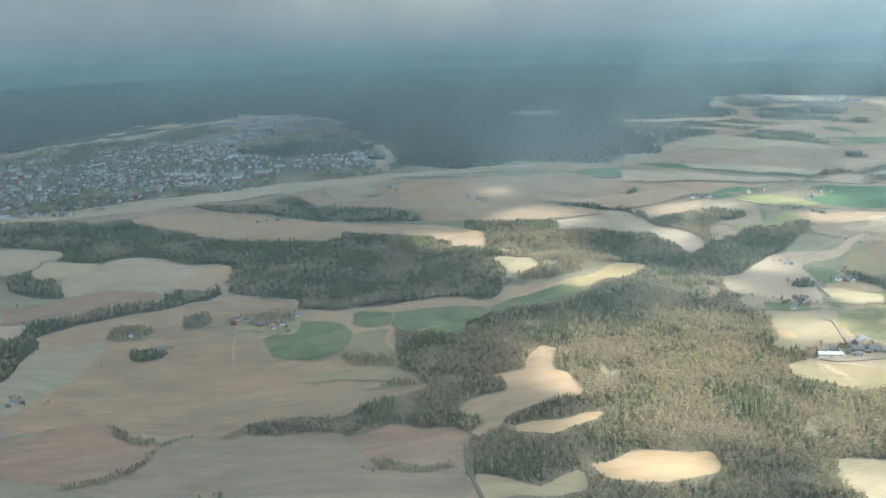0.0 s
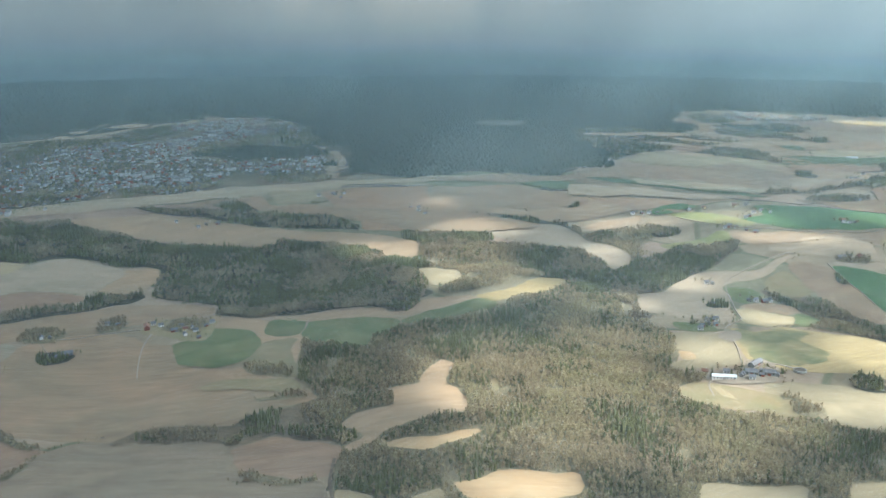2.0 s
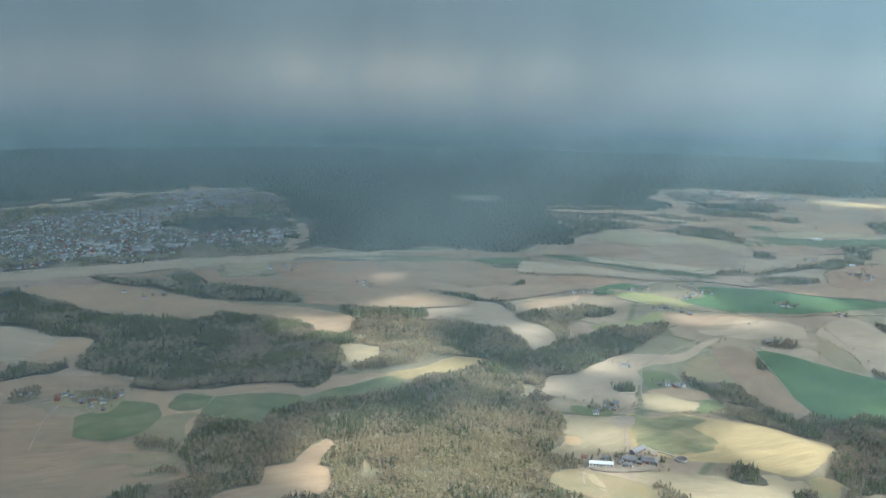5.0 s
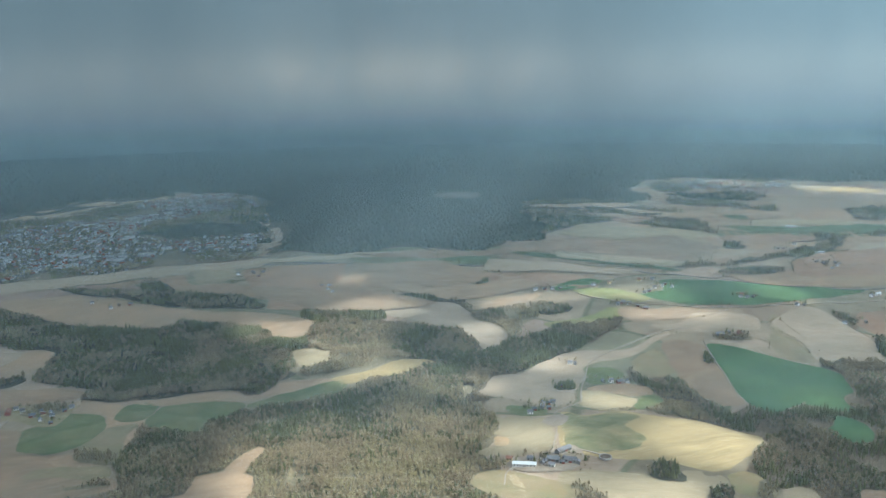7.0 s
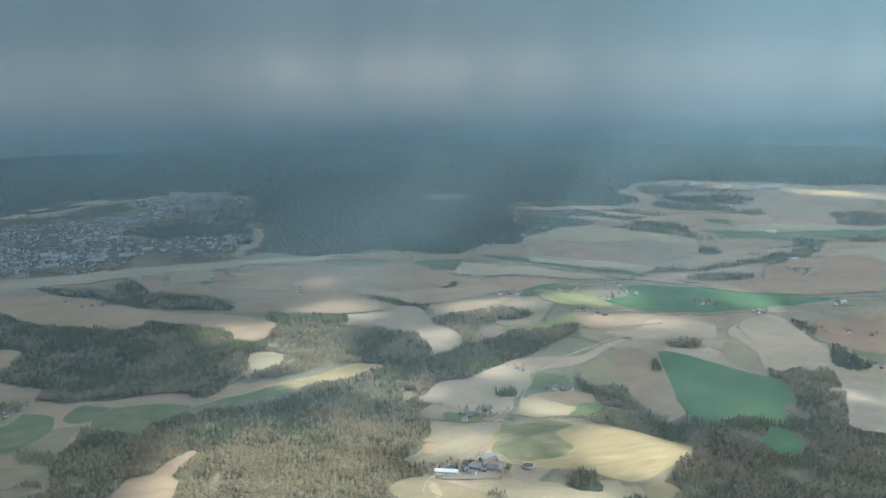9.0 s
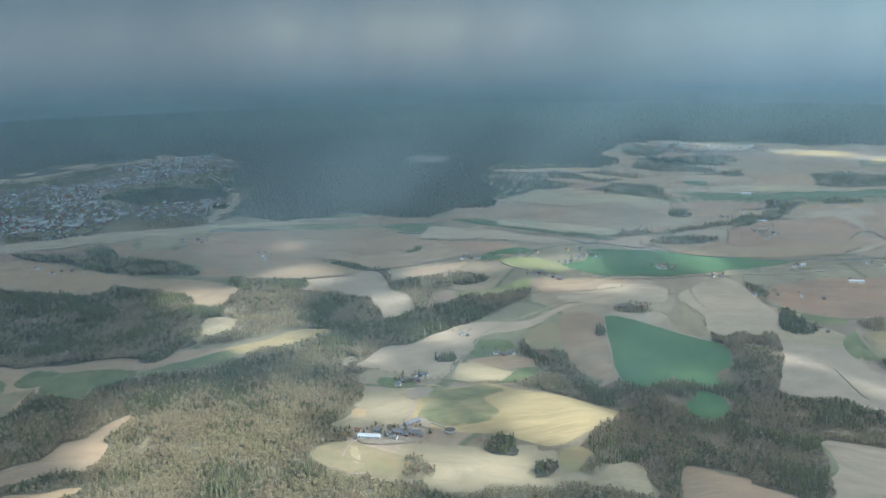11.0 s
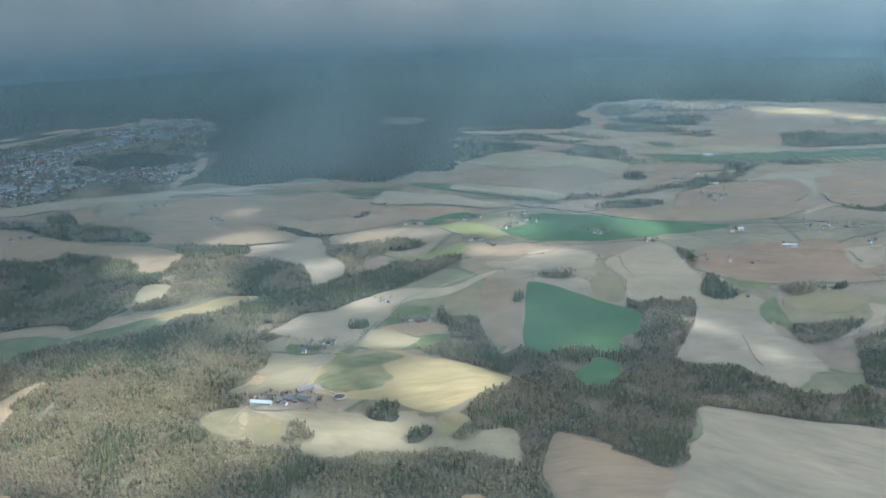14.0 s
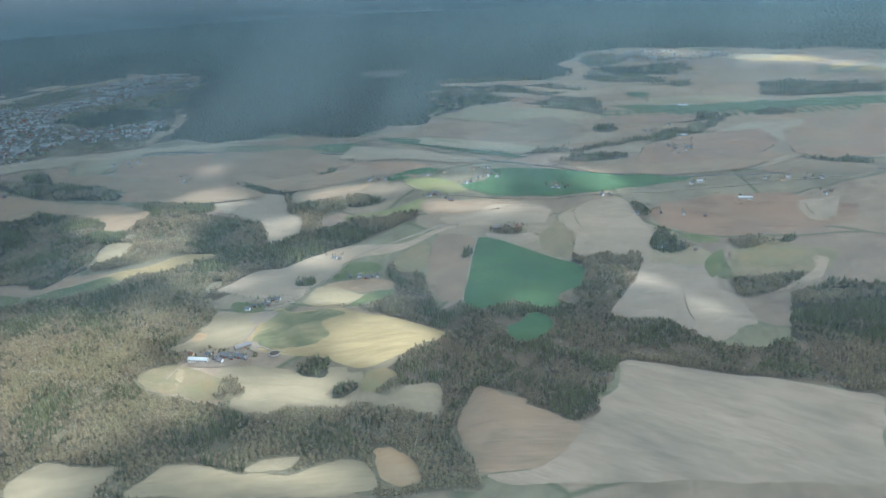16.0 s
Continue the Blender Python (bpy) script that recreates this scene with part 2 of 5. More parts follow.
def inside(px, py, poly):
    """Which of the points lie within the outline."""
    hit = np.zeros(px.shape, bool)
    for (x0, y0), (x1, y1) in zip(poly, poly[1:] + poly[:1]):
        if y0 != y1:
            hit ^= ((y0 > py) != (y1 > py)) & (px < (x1 - x0) * (py - y0) / (y1 - y0) + x0)
    return hit


def rounded(pts, closed=True, times=2, cut=6.0):
    """Corner cutting, so that outlines sweep as the plough does."""
    for _ in range(times):
        out = [] if closed else [pts[0]]
        pairs = list(zip(pts, pts[1:] + pts[:1])) if closed else list(zip(pts, pts[1:]))
        for (x0, y0), (x1, y1) in pairs:
            k = min(0.2, cut / (math.hypot(x1 - x0, y1 - y0) + 1e-6))
            out += [(x0 + (x1 - x0) * k, y0 + (y1 - y0) * k), (x1 + (x0 - x1) * k, y1 + (y0 - y1) * k)]
        pts = out if closed else out + [pts[-1]]
    return pts


def stepped(pts, step):
    out = []
    for (x0, y0), (x1, y1) in zip(pts, pts[1:] + pts[:1]):
        k = max(1, int(math.hypot(x1 - x0, y1 - y0) / step))
        out += [(x0 + (x1 - x0) * j / k, y0 + (y1 - y0) * j / k) for j in range(k)]
    return out


def draped(name, outline, material, lift, ragged=1.0, turn=0.0, grid=6.0):
    """A sheet with that outline, laid over the hills, with an uneven edge."""
    mid = Vector((sum(p[0] for p in outline) / len(outline), sum(p[1] for p in outline) / len(outline)))
    size = max(max(abs(p[0] - mid.x), abs(p[1] - mid.y)) for p in outline)
    edge = []
    for x, y in stepped(outline, max(2.2, size / 45)):
        w = 1.3 * noise.noise_vector((x * 0.05, y * 0.05, 0.3)) + 0.8 * noise.noise_vector((x * 0.19, y * 0.19, 1.3))
        edge.append((x + w.x * ragged, y + w.y * ragged))
    xs = [p[0] for p in edge]
    ys = [p[1] for p in edge]
    g = max(grid if mid.y < 1100 else 14.0, size / 40)
    GX, GY = np.meshgrid(np.arange(min(xs) + g / 2, max(xs), g), np.arange(min(ys) + g / 2, max(ys), g))
    keep = inside(GX, GY, edge)
    pts = [Vector(p) for p in edge] + [Vector(p) for p in zip(GX[keep], GY[keep])]
    n = len(edge)
    co, _, tris, *_ = delaunay_2d_cdt(pts, [(i, (i + 1) % n) for i in range(n)], [], 1, 0.01)
    c, s = math.cos(-turn), math.sin(-turn)
    base = terrain(mid.x, mid.y)
    flat = np.array([tuple(v) for v in co])
    dx, dy = flat[:, 0] - mid.x, flat[:, 1] - mid.y
    verts = np.stack([c * dx - s * dy, s * dx + c * dy, terrain(flat[:, 0], flat[:, 1]) - base + lift], 1).tolist()
    ob = mesh_object(name, verts, tris, material)
    ob.matrix_world = pose(mid.x, mid.y, base, 0, 0, math.degrees(turn))
    for p in ob.data.polygons:
        if p.normal.z < 0:
            p.flip()
    ob.data.shade_smooth()
    return ob


OPEN = []      # outlines in which no wood grows
WOODS = []     # (kind, outline)


def field(label, tone, outline):
    outline = rounded(outline, cut=5.0)
    mx, my = np.array(outline).mean(axis=0)
    P = np.array(outline)
    upon = sum(inside(P[:, 0], P[:, 1], o).mean() > 0.08 or bool(inside(np.array(mx), np.array(my), o)) for o in OPEN)
    lift = (0.28 if my < 1100 else 1.1) + 0.0012 * len(OPEN) + 0.2 * upon
    if "round the town" in label or "of the far plain" in label:      # broad land on which woods, plots and houses stand
        lift = 0.15
    else:
        OPEN.append(outline)
    if "in the dark forest" in label:
        lift = 2.4
    ob = draped("field", outline, SOILS[tone], lift, {"wheat": 0.7, "thingreen": 5.0}.get(tone, 1.8), random.uniform(-0.7, 0.7))
    tagged(ob, label, "field", kind="structure")


def wood(kind, outline):
    outline = rounded(outline, times=1)
    WOODS.append((kind, outline))
    inner = kind in ("copse", "thicket")
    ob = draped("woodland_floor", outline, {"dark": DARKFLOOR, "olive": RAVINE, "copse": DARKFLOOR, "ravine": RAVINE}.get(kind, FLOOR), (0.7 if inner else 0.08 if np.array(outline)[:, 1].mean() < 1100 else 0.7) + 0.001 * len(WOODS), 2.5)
    tagged(ob, "brown leaf litter and scrub under the trees", "forest floor", kind="structure")


ROADS = []


def road(kind, width, line):
    line = rounded(line, False, 2, 30.0)
    ROADS.append((width, line))
    pts = [Vector(p) for p in line]
    left, right = [], []
    for i, p in enumerate(pts):
        d = (pts[min(i + 1, len(pts) - 1)] - pts[max(i - 1, 0)]).normalized() * width / 2
        left.append((p.x - d.y, p.y + d.x))
        right.append((p.x + d.y, p.y - d.x))
    verts, faces = [], []
    for i, (a, b) in enumerate(zip(left, right)):
        for (x, y) in (a, b):
            z = terrain(x, y)
            verts += [(x, y, z + 0.75), (x, y, z - 0.2)]
        if i:
            k = 4 * i
            faces += [(k - 4, k - 2, k + 2, k), (k - 4, k, k + 1, k - 3), (k - 2, k - 1, k + 3, k + 2)]
    ob = mesh_object("road" if kind == "highway" else "track", verts, faces, {"highway": ASPHALT, "ditchroad": DITCH}.get(kind, GRAVEL))
    names = {"highway": "grey asphalt highway crossing the plain", "lane": "narrow pale gravel lane between fields", "track": "pale farm track across a field", "ditchroad": "narrow dark earth road beside a ditch"}
    tagged(ob, names[kind], "road", kind="structure")


# ---- roads, fields and woods ----
road("highway", 3.0, [(-573, 1107),(-512, 1123),(-454, 1154),(-396, 1191),(-328, 1212),(-260, 1243),(-183, 1262),(-103, 1272),(-22, 1283),(58, 1274),(136, 1261),(210, 1243)])
road("highway", 3.0, [(-120, 1263),(22, 1269),(191, 1267),(318, 1233),(418, 1221),(526, 1166),(635, 1102),(778, 1106),(965, 1109),(1059, 1117)])
road("lane", 1.0, [(310, 606),(315, 627),(321, 653),(321, 687),(340, 707),(349, 717),(352, 743),(360, 778),(367, 809),(374, 837),(410, 875),(462, 914),(496, 925)])
road("lane", 1.0, [(397, 1079),(416, 1049),(458, 1015),(526, 996),(599, 1003),(696, 1037),(840, 1077),(979, 1088)])
road("lane", 1.0, [(500, 891),(496, 849),(493, 775)])
road("track", 0.9, [(-155, 756),(-153, 717),(-147, 683),(-141, 661)])
road("track", 0.9, [(-248, 748),(-234, 724),(-219, 703)])
road("ditchroad", 1.8, [(25, 476),(24, 448),(27, 433),(30, 416),(33, 397)])
road("track", 1.6, [(327, 617),(345, 607),(353, 600)])
road("lane", 1.0, [(282, 591),(276, 582),(274, 562)])
road("lane", 1.0, [(-244, 750),(-216, 754),(-170, 768),(-155, 768),(-135, 769)])
road("ditchroad", 0.5, [(700, 785),(695, 741),(694, 711),(696, 699)])
field("dull gardens and scrub round the town", "scrub", [(-593, 1252),(-571, 1515),(-465, 1771),(-286, 1970),(-110, 1891),(-47, 1577),(-58, 1297),(-173, 1244),(-346, 1180),(-520, 1101)])
field("pale worked ground beside the highway", "greypale", [(-519, 1140),(-460, 1171),(-397, 1201),(-331, 1234),(-261, 1267),(-185, 1292),(-105, 1294),(-32, 1304),(-23, 1258),(-102, 1250),(-195, 1243),(-266, 1211),(-333, 1180),(-415, 1143),(-501, 1097)])
field("brown ploughland of the far plain", "stubble", [(602, 1907),(767, 1966),(930, 1887),(1119, 1776),(1247, 1703),(1106, 1383),(884, 1350),(667, 1324),(542, 1302),(475, 1428),(556, 1579),(624, 1671)])
field("tan slope below the village meadows", "tan", [(-112, 799),(-60, 773),(-19, 729),(-17, 685),(-16, 639),(-22, 614),(-60, 635),(-82, 659),(-57, 659),(-55, 721),(-64, 747),(-104, 760)])
field("brown stubble field on a gentle slope", "stubble", [(-259, 733),(-226, 761),(-202, 762),(-164, 746),(-152, 730),(-127, 726),(-111, 674),(-79, 663),(-61, 660),(-25, 626),(-8, 598),(7, 583),(1, 576),(-16, 573),(-39, 567),(-48, 557),(-70, 568),(-94, 580),(-117, 578),(-135, 570),(-159, 571),(-174, 571),(-185, 572),(-201, 573),(-216, 587),(-236, 589),(-259, 570),(-277, 560),(-287, 584),(-277, 615),(-265, 651),(-260, 700)])
field("pale grey-green strip of sown field", "palegreen", [(-314, 689),(-311, 722),(-278, 742),(-259, 733),(-260, 700),(-265, 651),(-277, 615),(-289, 589),(-307, 632)])
field("reddish brown ploughed field beside a ravine", "redsoil", [(-273, 549),(-258, 566),(-236, 588),(-216, 587),(-209, 575),(-193, 558),(-168, 554),(-172, 543),(-181, 517),(-195, 506),(-218, 497),(-241, 504),(-255, 506)])
field("broad grey-brown harrowed field", "greysoil", [(-168, 554),(-158, 569),(-134, 566),(-111, 561),(-83, 553),(-52, 540),(-46, 528),(-47, 517),(-34, 471),(-8, 454),(17, 452),(24, 444),(25, 416),(-196, 482),(-217, 494),(-194, 506),(-180, 516),(-171, 541)])
field("brown ploughed field with curved furrows", "redsoil", [(-46, 528),(-30, 532),(-19, 534),(-5, 529),(12, 507),(30, 494),(26, 474),(23, 454),(10, 454),(-8, 463),(-28, 470),(-39, 502)])
field("tan harrowed clearing between woods", "tan", [(21, 539),(35, 561),(51, 555),(58, 552),(58, 576),(52, 604),(75, 593),(76, 609),(91, 637),(103, 630),(95, 598),(95, 580),(103, 574),(107, 551),(103, 536),(87, 531),(73, 523),(61, 515),(53, 513),(48, 498),(39, 494),(33, 484),(29, 495),(40, 507),(36, 518)])
field("narrow orange-brown field strip in the woods", "orange", [(49, 492),(66, 498),(87, 500),(109, 510),(112, 506),(107, 499),(89, 490),(81, 481),(64, 484)])
field("sunlit orange-brown ploughed clearing", "orange", [(90, 444),(105, 449),(115, 460),(128, 460),(143, 456),(163, 458),(165, 447),(159, 437),(146, 434),(131, 426),(119, 425),(99, 430)])
field("pale harrowed field at the foot of the wood", "pale", [(27, 438),(37, 437),(51, 426),(62, 422),(76, 434),(85, 441),(87, 422),(79, 418),(61, 412),(29, 414)])
field("bright pale field beside the wood", "pale", [(221, 424),(225, 438),(230, 449),(245, 448),(264, 443),(289, 445),(281, 428),(280, 408),(230, 401)])
field("pale grey field by a curving track", "pale", [(301, 422),(314, 449),(329, 454),(345, 447),(365, 441),(402, 440),(428, 456),(443, 456),(453, 441),(460, 429),(436, 415),(300, 415)])
field("small pale oval field", "pale", [(367, 445),(379, 458),(405, 461),(400, 448),(376, 441)])
field("tan ploughed corner field", "orange", [(448, 469),(463, 470),(478, 455),(486, 432),(469, 427),(457, 438),(452, 456)])
field("pale cream field above the farmyard", "pale", [(273, 681),(285, 684),(316, 676),(316, 651),(317, 625),(310, 615),(297, 611),(279, 611),(261, 609),(257, 616),(270, 627),(280, 626),(282, 638),(269, 648),(278, 661)])
field("large straw-yellow grain stubble field", "straw", [(328, 692),(344, 680),(362, 692),(381, 702),(400, 687),(432, 679),(460, 676),(486, 665),(475, 637),(453, 604),(437, 583),(421, 577),(393, 593),(357, 601),(330, 604),(319, 614),(319, 651),(324, 673)])
field("thin green sown half of the stubble field", "thingreen", [(328, 688),(345, 678),(362, 690),(377, 694),(393, 684),(371, 660),(383, 643),(380, 627),(364, 614),(343, 609),(322, 614),(321, 651),(324, 671)])
field("pale cream field with a winding edge", "pale", [(309, 564),(313, 581),(335, 582),(352, 580),(373, 572),(380, 565),(397, 562),(398, 573),(401, 580),(412, 581),(413, 572),(424, 573),(425, 555),(415, 549),(405, 544),(400, 537),(408, 533),(420, 530),(422, 521),(409, 522),(401, 526),(385, 526),(378, 524),(368, 513),(356, 513),(336, 523),(333, 531),(338, 546),(334, 555),(322, 559)])
field("rough olive pasture below the farm", "drygrass", [(249, 564),(258, 582),(272, 588),(283, 581),(308, 568),(322, 559),(336, 552),(335, 531),(321, 530),(309, 528),(294, 539),(278, 538),(263, 546)])
field("narrow pale field strip", "pale", [(275, 585),(283, 581),(288, 552),(285, 548),(280, 561)])
field("small grey field in a bend of the ravine", "pale", [(440, 531),(454, 538),(459, 553),(475, 570),(485, 566),(489, 547),(485, 520),(475, 517),(460, 522),(446, 521)])
field("brown ploughed field on the ravine edge", "tan", [(510, 558),(528, 544),(535, 533),(551, 531),(547, 523),(566, 513),(579, 499),(587, 492),(577, 468),(559, 446),(520, 442),(513, 470),(502, 495),(502, 512)])
field("wide pale grey field above the ravine", "greypale", [(587, 492),(600, 511),(600, 526),(615, 546),(623, 610),(655, 610),(692, 599),(732, 577),(770, 557),(800, 546),(761, 436),(538, 430),(520, 441),(559, 445),(577, 467)])
field("rolling grey-beige field", "greypale", [(259, 728),(269, 748),(275, 793),(295, 806),(311, 811),(330, 836),(356, 860),(385, 866),(415, 869),(438, 888),(462, 907),(492, 917),(450, 887),(422, 856),(388, 841),(364, 821),(365, 791),(349, 749),(345, 724),(336, 700),(310, 704),(292, 718)])
field("cream field below the hamlet", "pale", [(346, 706),(352, 746),(369, 753),(397, 736),(400, 733),(390, 710),(381, 699),(361, 699)])
field("green meadow by the lane", "green", [(367, 821),(400, 830),(407, 818),(399, 804),(382, 784),(368, 765),(361, 775)])
field("brown garden plot", "tan", [(355, 751),(383, 777),(403, 790),(422, 789),(421, 768),(400, 738),(375, 750)])
field("green meadow on a slope", "green", [(400, 733),(421, 768),(430, 745),(434, 722),(420, 702),(391, 706)])
field("green verge field", "green", [(285, 705),(305, 704),(320, 695),(315, 679),(295, 681),(285, 693)])
field("dull green meadow by the ravine", "drygrass", [(414, 841),(427, 858),(450, 873),(452, 811),(435, 805),(418, 814)])
field("mauve-brown field beside the green wheat", "stubble", [(453, 884),(474, 894),(497, 882),(491, 725),(474, 726),(459, 756),(453, 777),(452, 825)])
field("deep green winter wheat field", "wheat", [(499, 884),(516, 880),(538, 861),(560, 848),(583, 828),(597, 825),(610, 815),(600, 762),(582, 746),(578, 730),(581, 713),(558, 710),(552, 724),(535, 729),(522, 716),(509, 702),(492, 722)])
field("pale field behind the wheat", "greypale", [(504, 893),(540, 899),(564, 891),(565, 871),(538, 861),(515, 877)])
field("rolling beige field with a drainage line", "greypale", [(674, 864),(701, 871),(732, 881),(743, 873),(735, 846),(741, 827),(733, 785),(746, 770),(751, 740),(749, 689),(732, 680),(719, 653),(707, 643),(690, 660),(681, 680),(675, 692),(652, 693),(631, 696),(627, 712),(642, 757),(657, 796)])
field("small green paddock", "green", [(745, 873),(755, 879),(757, 846),(761, 820),(742, 813),(739, 840)])
field("green meadow beside the village", "green", [(-131, 727),(-115, 736),(-108, 760),(-87, 754),(-67, 746),(-53, 717),(-54, 697),(-62, 669),(-79, 666),(-114, 678),(-120, 699)])
field("green strip meadow", "green", [(-56, 768),(-39, 779),(-21, 766),(-23, 720),(-42, 724),(-56, 738)])
field("green meadow above the wood", "green", [(-19, 763),(11, 762),(50, 752),(64, 737),(58, 719),(40, 707),(36, 681),(14, 685),(-11, 698),(-23, 717)])
field("tan field along the upper wood", "tan", [(-57, 782),(-19, 785),(17, 788),(48, 783),(49, 766),(72, 768),(79, 793),(106, 798),(128, 789),(134, 781),(113, 773),(81, 763),(60, 747),(11, 760),(-19, 763),(-49, 773)])
field("green slope under the sunlit strip", "green", [(64, 743),(81, 763),(113, 773),(135, 783),(149, 766),(139, 749),(109, 747),(78, 735),(63, 730)])
field("sunlit cream field strip", "straw", [(128, 789),(159, 802),(188, 829),(214, 856),(226, 843),(212, 806),(192, 789),(166, 786),(147, 767),(134, 778)])
field("bright sandy far field", "straw", [(855, 2081),(1034, 2042),(1146, 2004),(1182, 1935),(1071, 1908),(967, 1965)])
field("sandy field by the far road", "straw", [(1160, 1863),(1217, 1902),(1208, 1844),(1149, 1800)])
field("far sandy slope", "straw", [(1219, 1842),(1309, 1824),(1289, 1774),(1189, 1789)])
# The darker tone stands in for haze over this clearing.
field("sandy clearing toned down as by haze in the dark forest", "scrub", [(206, 1898),(226, 1937),(289, 1919),(311, 1875),(293, 1816),(237, 1846)])
field("long clearing in the dark forest", "tan", [(374, 1714),(439, 1710),(590, 1720),(621, 1697),(546, 1673),(461, 1684),(408, 1688)])
field("brown far heath beyond the town", "tan", [(-674, 1732),(-574, 1952),(-409, 2065),(-367, 1978),(-478, 1848),(-508, 1729),(-624, 1686)])
field("sandy quarry edge in the wood", "drygrass", [(123, 590),(128, 595),(130, 573),(126, 569)])
field("reddish bank by the cream field", "orange", [(270, 633),(272, 643),(282, 638),(282, 625),(271, 624)])
field("gravel farmyard between barns", "yard", [(277, 592),(281, 607),(296, 608),(309, 602),(316, 622),(329, 625),(335, 610),(332, 588),(321, 581),(304, 579),(287, 582)])
field("gravel yard of the lane hamlet", "yard", [(309, 664),(316, 676),(327, 683),(333, 678),(328, 662),(318, 655)])
field("village yards and gardens", "drygrass", [(-165, 753),(-167, 788),(-148, 788),(-101, 781),(-102, 759),(-102, 725),(-125, 734),(-146, 750)])
field("bare earth and rubble by the wheat", "drygrass", [(567, 892),(578, 917),(602, 911),(604, 880),(596, 839),(579, 834),(564, 856)])
field("rough dry gully", "drygrass", [(579, 918),(592, 965),(605, 986),(605, 969),(593, 936),(587, 903)])
field("pale grey domed field", "greypale", [(-363, 910),(-347, 934),(-338, 961),(-323, 984),(-305, 995),(-272, 987),(-236, 962),(-233, 936),(-242, 922),(-243, 893),(-244, 871),(-279, 881),(-313, 882),(-340, 855)])
field("pale field at the forest corner", "greypale", [(-460, 998),(-427, 1008),(-385, 995),(-389, 972),(-401, 963),(-398, 923),(-421, 917),(-428, 919)])
field("reddish field along the tree belt", "redsoil", [(-366, 772),(-344, 790),(-330, 806),(-295, 826),(-261, 835),(-242, 864),(-279, 879),(-313, 880),(-339, 854),(-358, 827),(-388, 825)])
field("tan field beside the dark wood", "tan", [(-236, 962),(-215, 965),(-200, 961),(-192, 924),(-197, 889),(-208, 876),(-227, 870),(-240, 868),(-243, 898),(-240, 922),(-233, 936)])
field("brown field above the village", "stubble", [(-325, 746),(-315, 764),(-292, 784),(-269, 807),(-236, 818),(-214, 839),(-182, 838),(-150, 842),(-113, 827),(-112, 799),(-145, 793),(-162, 787),(-190, 775),(-202, 762),(-226, 761),(-261, 747),(-292, 727),(-308, 709)])
field("tan field curving round the wood", "tan", [(-388, 1125),(-325, 1151),(-258, 1174),(-204, 1154),(-157, 1126),(-91, 1095),(-22, 1076),(32, 1062),(83, 1027),(79, 959),(65, 955),(41, 969),(30, 1002),(-22, 1032),(-82, 1054),(-90, 1020),(-140, 1034),(-194, 1044),(-254, 1078),(-291, 1096),(-321, 1106),(-355, 1129)])
field("brown field under the highway", "stubble", [(-237, 1211),(-187, 1238),(-135, 1249),(-118, 1208),(-103, 1196),(-52, 1191),(6, 1116),(-36, 1144),(-81, 1158),(-115, 1171),(-135, 1187),(-156, 1226),(-180, 1237),(-192, 1211),(-206, 1201)])
field("pale square field near the town", "pale", [(-127, 1255),(-64, 1254),(-52, 1218),(-68, 1194),(-103, 1201)])
field("mauve field with a farm", "redsoil", [(-52, 1246),(7, 1257),(95, 1266),(96, 1191),(78, 1078),(61, 1066),(13, 1082),(10, 1116),(-42, 1206)])
field("pale verge land along the highway", "greypale", [(-155, 1277),(-90, 1281),(-25, 1295),(93, 1329),(243, 1344),(238, 1319),(91, 1299),(-57, 1265),(-136, 1257)])
field("wide mauve field below the highway", "stubble", [(104, 1266),(228, 1273),(291, 1212),(293, 1179),(262, 1141),(227, 1125),(173, 1106),(126, 1128),(88, 1133),(96, 1191)])
field("dark green far field", "darkgreen", [(224, 1284),(224, 1312),(259, 1310),(303, 1287),(293, 1245),(268, 1251)])
field("pale long far field", "greypale", [(297, 1272),(409, 1241),(502, 1168),(461, 1162),(391, 1194),(282, 1210)])
field("thin green far field", "darkgreen", [(308, 1337),(362, 1317),(440, 1263),(521, 1222),(558, 1191),(542, 1186),(465, 1231),(381, 1277),(319, 1313)])
field("pale domed far field", "pale", [(393, 1445),(435, 1466),(472, 1532),(511, 1506),(577, 1494),(624, 1493),(675, 1451),(674, 1410),(619, 1345),(614, 1384),(569, 1366),(526, 1389),(482, 1407),(445, 1431)])
field("mauve field near the highway", "redsoil", [(288, 1200),(387, 1182),(438, 1147),(405, 1100),(330, 1131),(294, 1159)])
field("grey field sloping to the far dome", "greysoil", [(321, 1338),(393, 1413),(401, 1387),(455, 1361),(591, 1440),(655, 1337),(524, 1218),(431, 1298)])
field("mauve-beige field running to the ravine", "greypale", [(166, 1091),(219, 1055),(249, 1046),(261, 1003),(270, 973),(289, 960),(301, 918),(292, 885),(276, 859),(265, 900),(251, 933),(227, 955),(193, 985),(160, 1029),(154, 1077)])
field("yellow-green young crop field", "lime", [(339, 952),(389, 969),(427, 1005),(438, 982),(429, 965),(403, 954),(376, 935),(347, 936)])
field("small green field by the far farm", "wheat", [(369, 1120),(421, 1144),(399, 1100),(372, 1093)])
field("pale green field by the far farm", "lime", [(390, 1099),(415, 1106),(445, 1092),(467, 1065),(481, 1037),(460, 1017),(433, 1032),(411, 1056)])
field("pale field below the far farm", "tan", [(425, 974),(440, 1006),(474, 993),(520, 998),(546, 985),(525, 960),(480, 953),(442, 944)])
field("tan strip by the bare thicket", "tan", [(274, 1042),(308, 1067),(357, 1094),(338, 1041),(279, 1016)])
